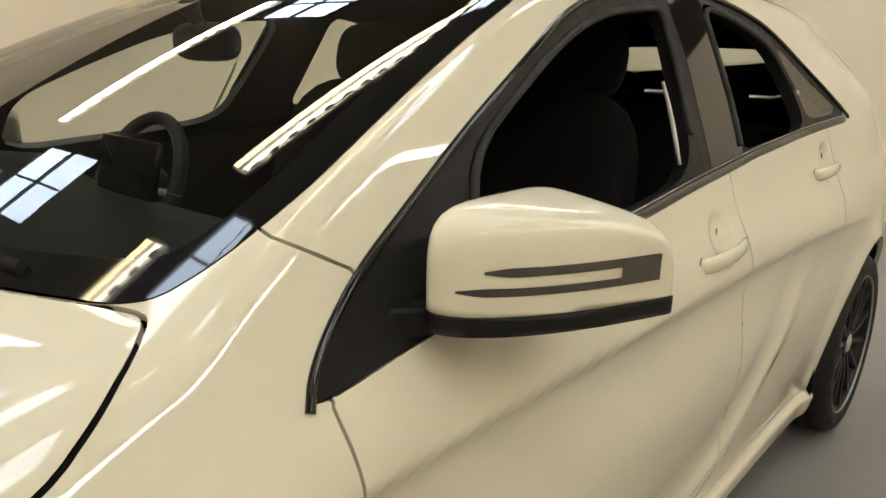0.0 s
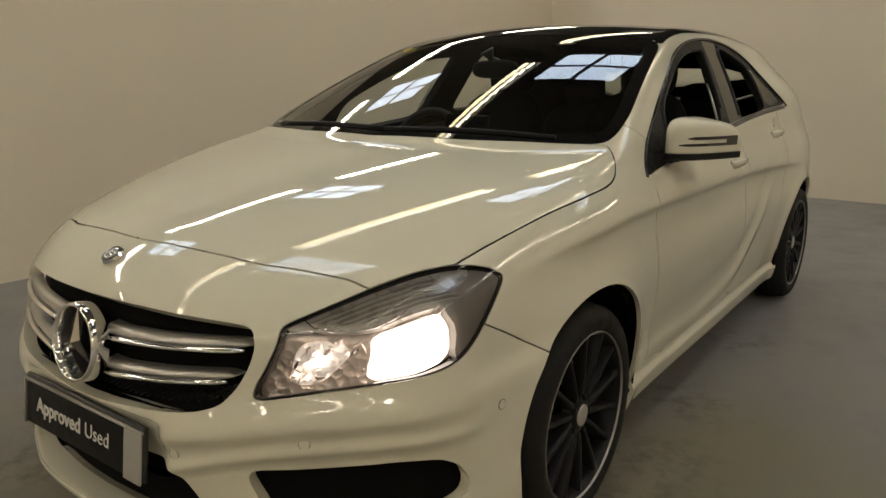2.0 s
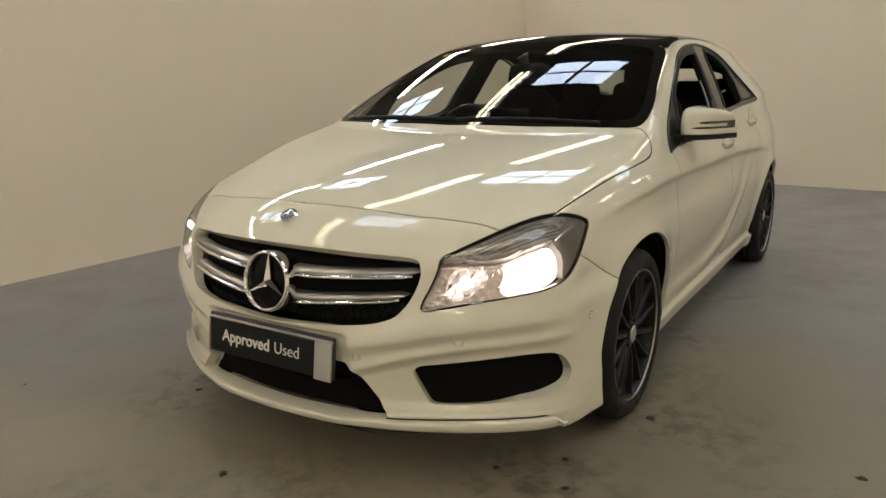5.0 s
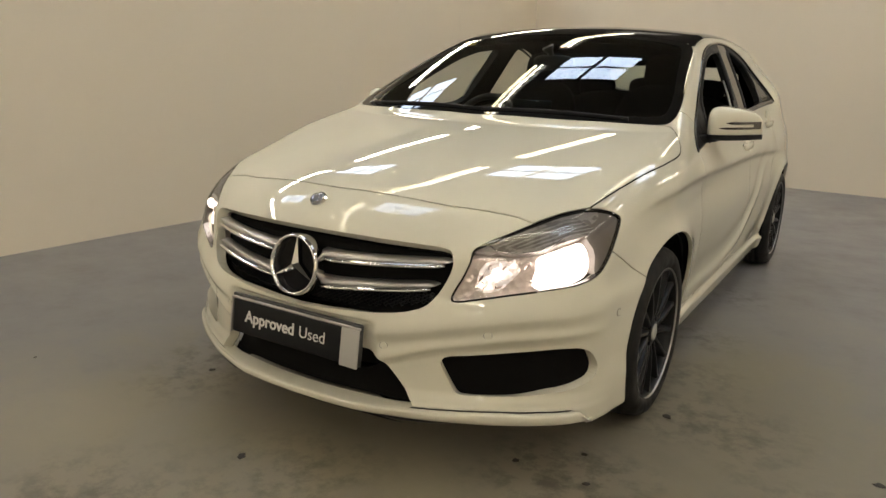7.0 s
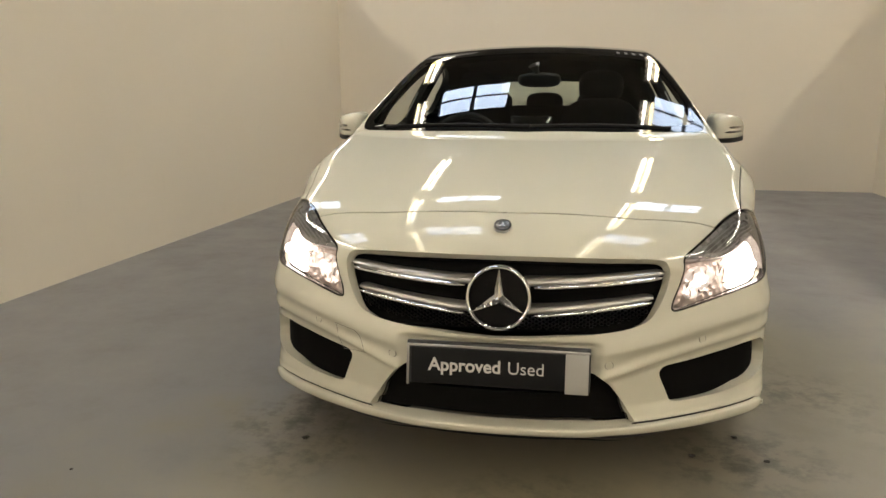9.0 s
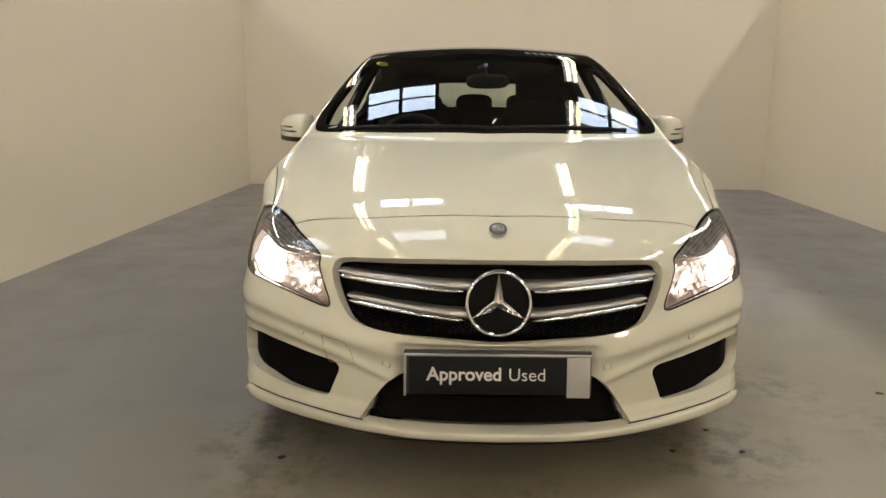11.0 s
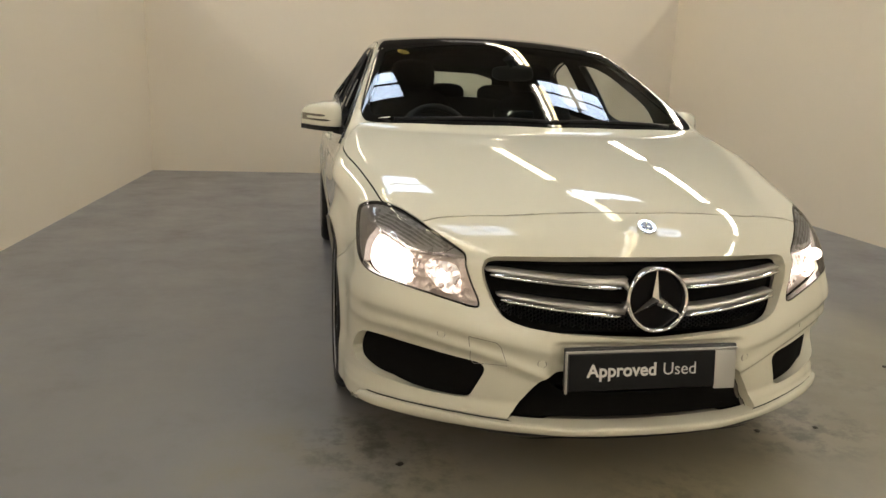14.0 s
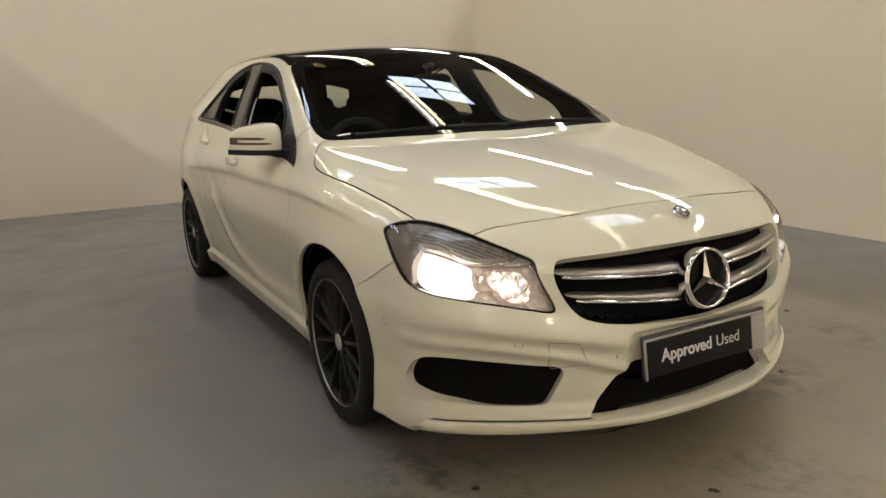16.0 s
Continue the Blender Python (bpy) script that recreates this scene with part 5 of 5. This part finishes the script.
for x in (-0.36, 0.36):
    seat(x, 2.12)
bm = bmesh.new()
blob(bm, (0, 3.05, 0.48), (0.62, 0.25, 0.1), 4, 14)
bench = part("rear_seat", bm, M_FABRIC, car, "black cloth rear bench")
bm = bmesh.new()
blob(bm, (0, 0, 0), (0.6, 0.08, 0.3), 4, 14)
bmesh.ops.transform(bm, matrix=pose(0, 3.32, 0.80, -20, 0, 0), verts=bm.verts)
part("backrest", bm, M_FABRIC, bench)
for x in (-0.36, 0.0, 0.36):
    bm = bmesh.new()
    blob(bm, (x, 3.42, 1.11), (0.13, 0.045, 0.07), 3, 12)
    part("headrest", bm, M_FABRIC, bench)
# dashboard
rows = []
for x in np.linspace(-0.72, 0.72, 25):
    k = 0.06 * (abs(x) / 0.72) ** 2
    hump = 0.035 * math.exp(-(((x + 0.36) / 0.16) ** 2))
    rows.append([(x, 1.14 + 3 * k, 1.0 - 0.3 * k), (x, 1.3 + k, 0.99 + 0.3 * hump), (x, 1.5 + k, 0.985 + hump), (x, 1.62 + k, 0.965 + hump), (x, 1.66 + k, 0.92), (x, 1.6 + k, 0.8), (x, 1.58, 0.5), (x, 1.2, 0.3)])
bm = bmesh.new()
surface(bm, rows)
dash = part("dashboard", bm, M_DASH, car, "black moulded dashboard")
for x in (-0.62, -0.14, 0.14, 0.62):
    bm = bmesh.new()
    lathe(bm, [(0.05, 0.0), (0.046, -0.012), (0.036, -0.014), (0.02, 0.0), (0.004, -0.006)], 28, pose(x, 1.665, 0.885, 0, 0, 90))
    bmesh.ops.recalc_face_normals(bm, faces=bm.faces)
    part("air_vent", bm, M_SATIN, dash, "round satin air vent")
bm = bmesh.new()
rounded(bm, (0.2, 0.02, 0.12), 0.006, pose(0, 1.62, 1.01, -12, 0, 0))
part("screen", bm, M_GLOSS, dash, "black dashboard screen")
# steering wheel, on the car's right
STEER = pose(-0.345, 1.80, 0.915, 64, 0, 0)
bm = bmesh.new()
ring = [STEER @ Vector((0.172 * math.cos(a), 0.168 * math.sin(a), 0)) for a in np.linspace(0, math.tau, 49)]
tube(bm, ring, 0.0165, 12, 1.0, False)
steer = part("steering_wheel", bm, M_DASH, car, "black leather steering wheel")
bm = bmesh.new()
blob(bm, (0, 0, -0.02), (0.075, 0.06, 0.035), 2.6, 14)
bmesh.ops.transform(bm, matrix=STEER, verts=bm.verts)
part("hub", bm, M_DASH, steer)
for a in (0, 180, 270):
    bm = bmesh.new()
    d = Vector((math.cos(radians(a)), math.sin(radians(a)), 0))
    tube(bm, [STEER @ (d * 0.05 + Vector((0, 0, -0.02))), STEER @ (d * 0.18)], 0.016, 8, 0.5)
    part("spoke", bm, M_SATIN if a != 270 else M_DASH, steer)
# rear-view mirror
bm = bmesh.new()
blob(bm, (0.028, 1.78, 1.242), (0.105, 0.022, 0.036), 3.2, 14)
rear = part("rear_view_mirror", bm, M_PLASTIC, car, "black rear-view mirror")
bm = bmesh.new()
tube(bm, [(0.02, 1.78, 1.26), (0.01, 1.77, 1.29), (0, 1.76, 1.315)], [0.012, 0.014, 0.03], 10)
part("mirror_stem", bm, M_PLASTIC, rear)
# floor, bulkheads and door linings of the cabin
bm = bmesh.new()
box(bm, -0.74, 0.74, 1.0, 4.1, 0.26, 0.30)
part("cabin_floor", bm, M_LINING, car, "black carpeted cabin floor")
for s in (1, -1):
    bm = bmesh.new()
    rows = []
    for y in np.linspace(1.35, 3.5, 24):
        z1 = float(belt_z(np.array([y]))[0]) - 0.02
        rows.append([(s * (float(side_x(np.array([y]), np.array([z]))[0]) - d), y, z) for z, d in ((0.28, 0.10), (0.55, 0.12), (0.8, 0.10), (z1 - 0.03, 0.075), (z1, 0.04))])
    surface(bm, rows)
    part("door_lining", bm, M_DASH, car, "black door lining")
# parcel shelf and rear bulkhead
bm = bmesh.new()
surface(bm, [[(x, 3.45, 1.0), (x, 3.9, 0.98), (x, 4.0, 0.5)] for x in (-0.66, 0.66)])
part("parcel_shelf", bm, M_LINING, car, "black parcel shelf")
# wipers and the cowl below the windscreen
for x0, x1 in ((-0.62, 0.02), (0.02, 0.60)):
    bm = bmesh.new()
    pts = []
    for u in np.linspace(0, 1, 9):
        x = x0 + (x1 - x0) * u
        y = float(cowl_y(np.array(x))) + 0.022 + 0.012 * math.sin(math.pi * u)
        pts.append((x, y, float(screen_z(np.array(x), np.array(y))) + 0.004))
    tube(bm, pts, 0.006, 8, 1.3)
    part("wiper", bm, M_TRIM, car, "black wiper resting on the windscreen")
# sticker and permit at the windscreen
bm = bmesh.new()
p = np.array([-0.505, 1.90])
z = float(screen_z(p[:1], p[1:])[0])
bmesh.ops.create_circle(bm, cap_ends=True, segments=32, radius=0.03, matrix=pose(p[0], p[1], z - 0.006, 22, 8, 0))
part("windscreen_sticker", bm, mat("yellow_sticker", (0.75, 0.55, 0.12), 0.6), car, "round yellow sticker inside the windscreen")
bm = bmesh.new()
rounded(bm, (0.078, 0.016, 0.002), 0.0008, pose(-0.668, 1.264, float(screen_z(np.array(0.668), np.array(1.264))) + 0.002, 16, -6, -46))
part("paper_slip", bm, mat("white_paper", (0.75, 0.73, 0.68), 0.8), car, "small white paper slip at the foot of the windscreen")


# ---- crumbs of dirt on the floor ----
def crumb(x, y, size, flat):
    bm = bmesh.new()
    bmesh.ops.create_icosphere(bm, subdivisions=2, radius=size * 0.65)
    for v in bm.verts:
        v.co *= 1 + 0.95 * noise.noise(v.co * (1.4 / size) + Vector((x * 9, y * 9, 0)))
        v.co.z = max(v.co.z * flat * 0.6, -0.2 * size)
    low = min(v.co.z for v in bm.verts)
    bmesh.ops.transform(bm, matrix=pose(x, y, -low, 0, 0, 57 * x), verts=bm.verts)
    ob = part("dirt_crumb", bm, M_DIRT)
    tagged(ob, "small dark crumb of dirt on the floor", "dirt", "crumbs on the floor")


M_DIRT = vary_rough(mat("dark_dirt", (0.03, 0.025, 0.02), 0.9), 60, 0.8, 0.95)
CRUMBS = [(2.143, 2.458, 0.010, 0.5), (1.62, 0.88, 0.022, 0.15), (-1.373, -0.066, 0.010, 0.4), (-0.70, 0.27, 0.018, 0.35), (0.628, 0.356, 0.016, 0.3), (0.866, 0.357, 0.016, 0.3), (-0.10, -0.125, 0.022, 0.12), (0.944, 0.95, 0.021, 0.5), (0.794, 0.52, 0.015, 0.3)]
for x, y, size, flat in CRUMBS:
    crumb(x, y, size, flat)
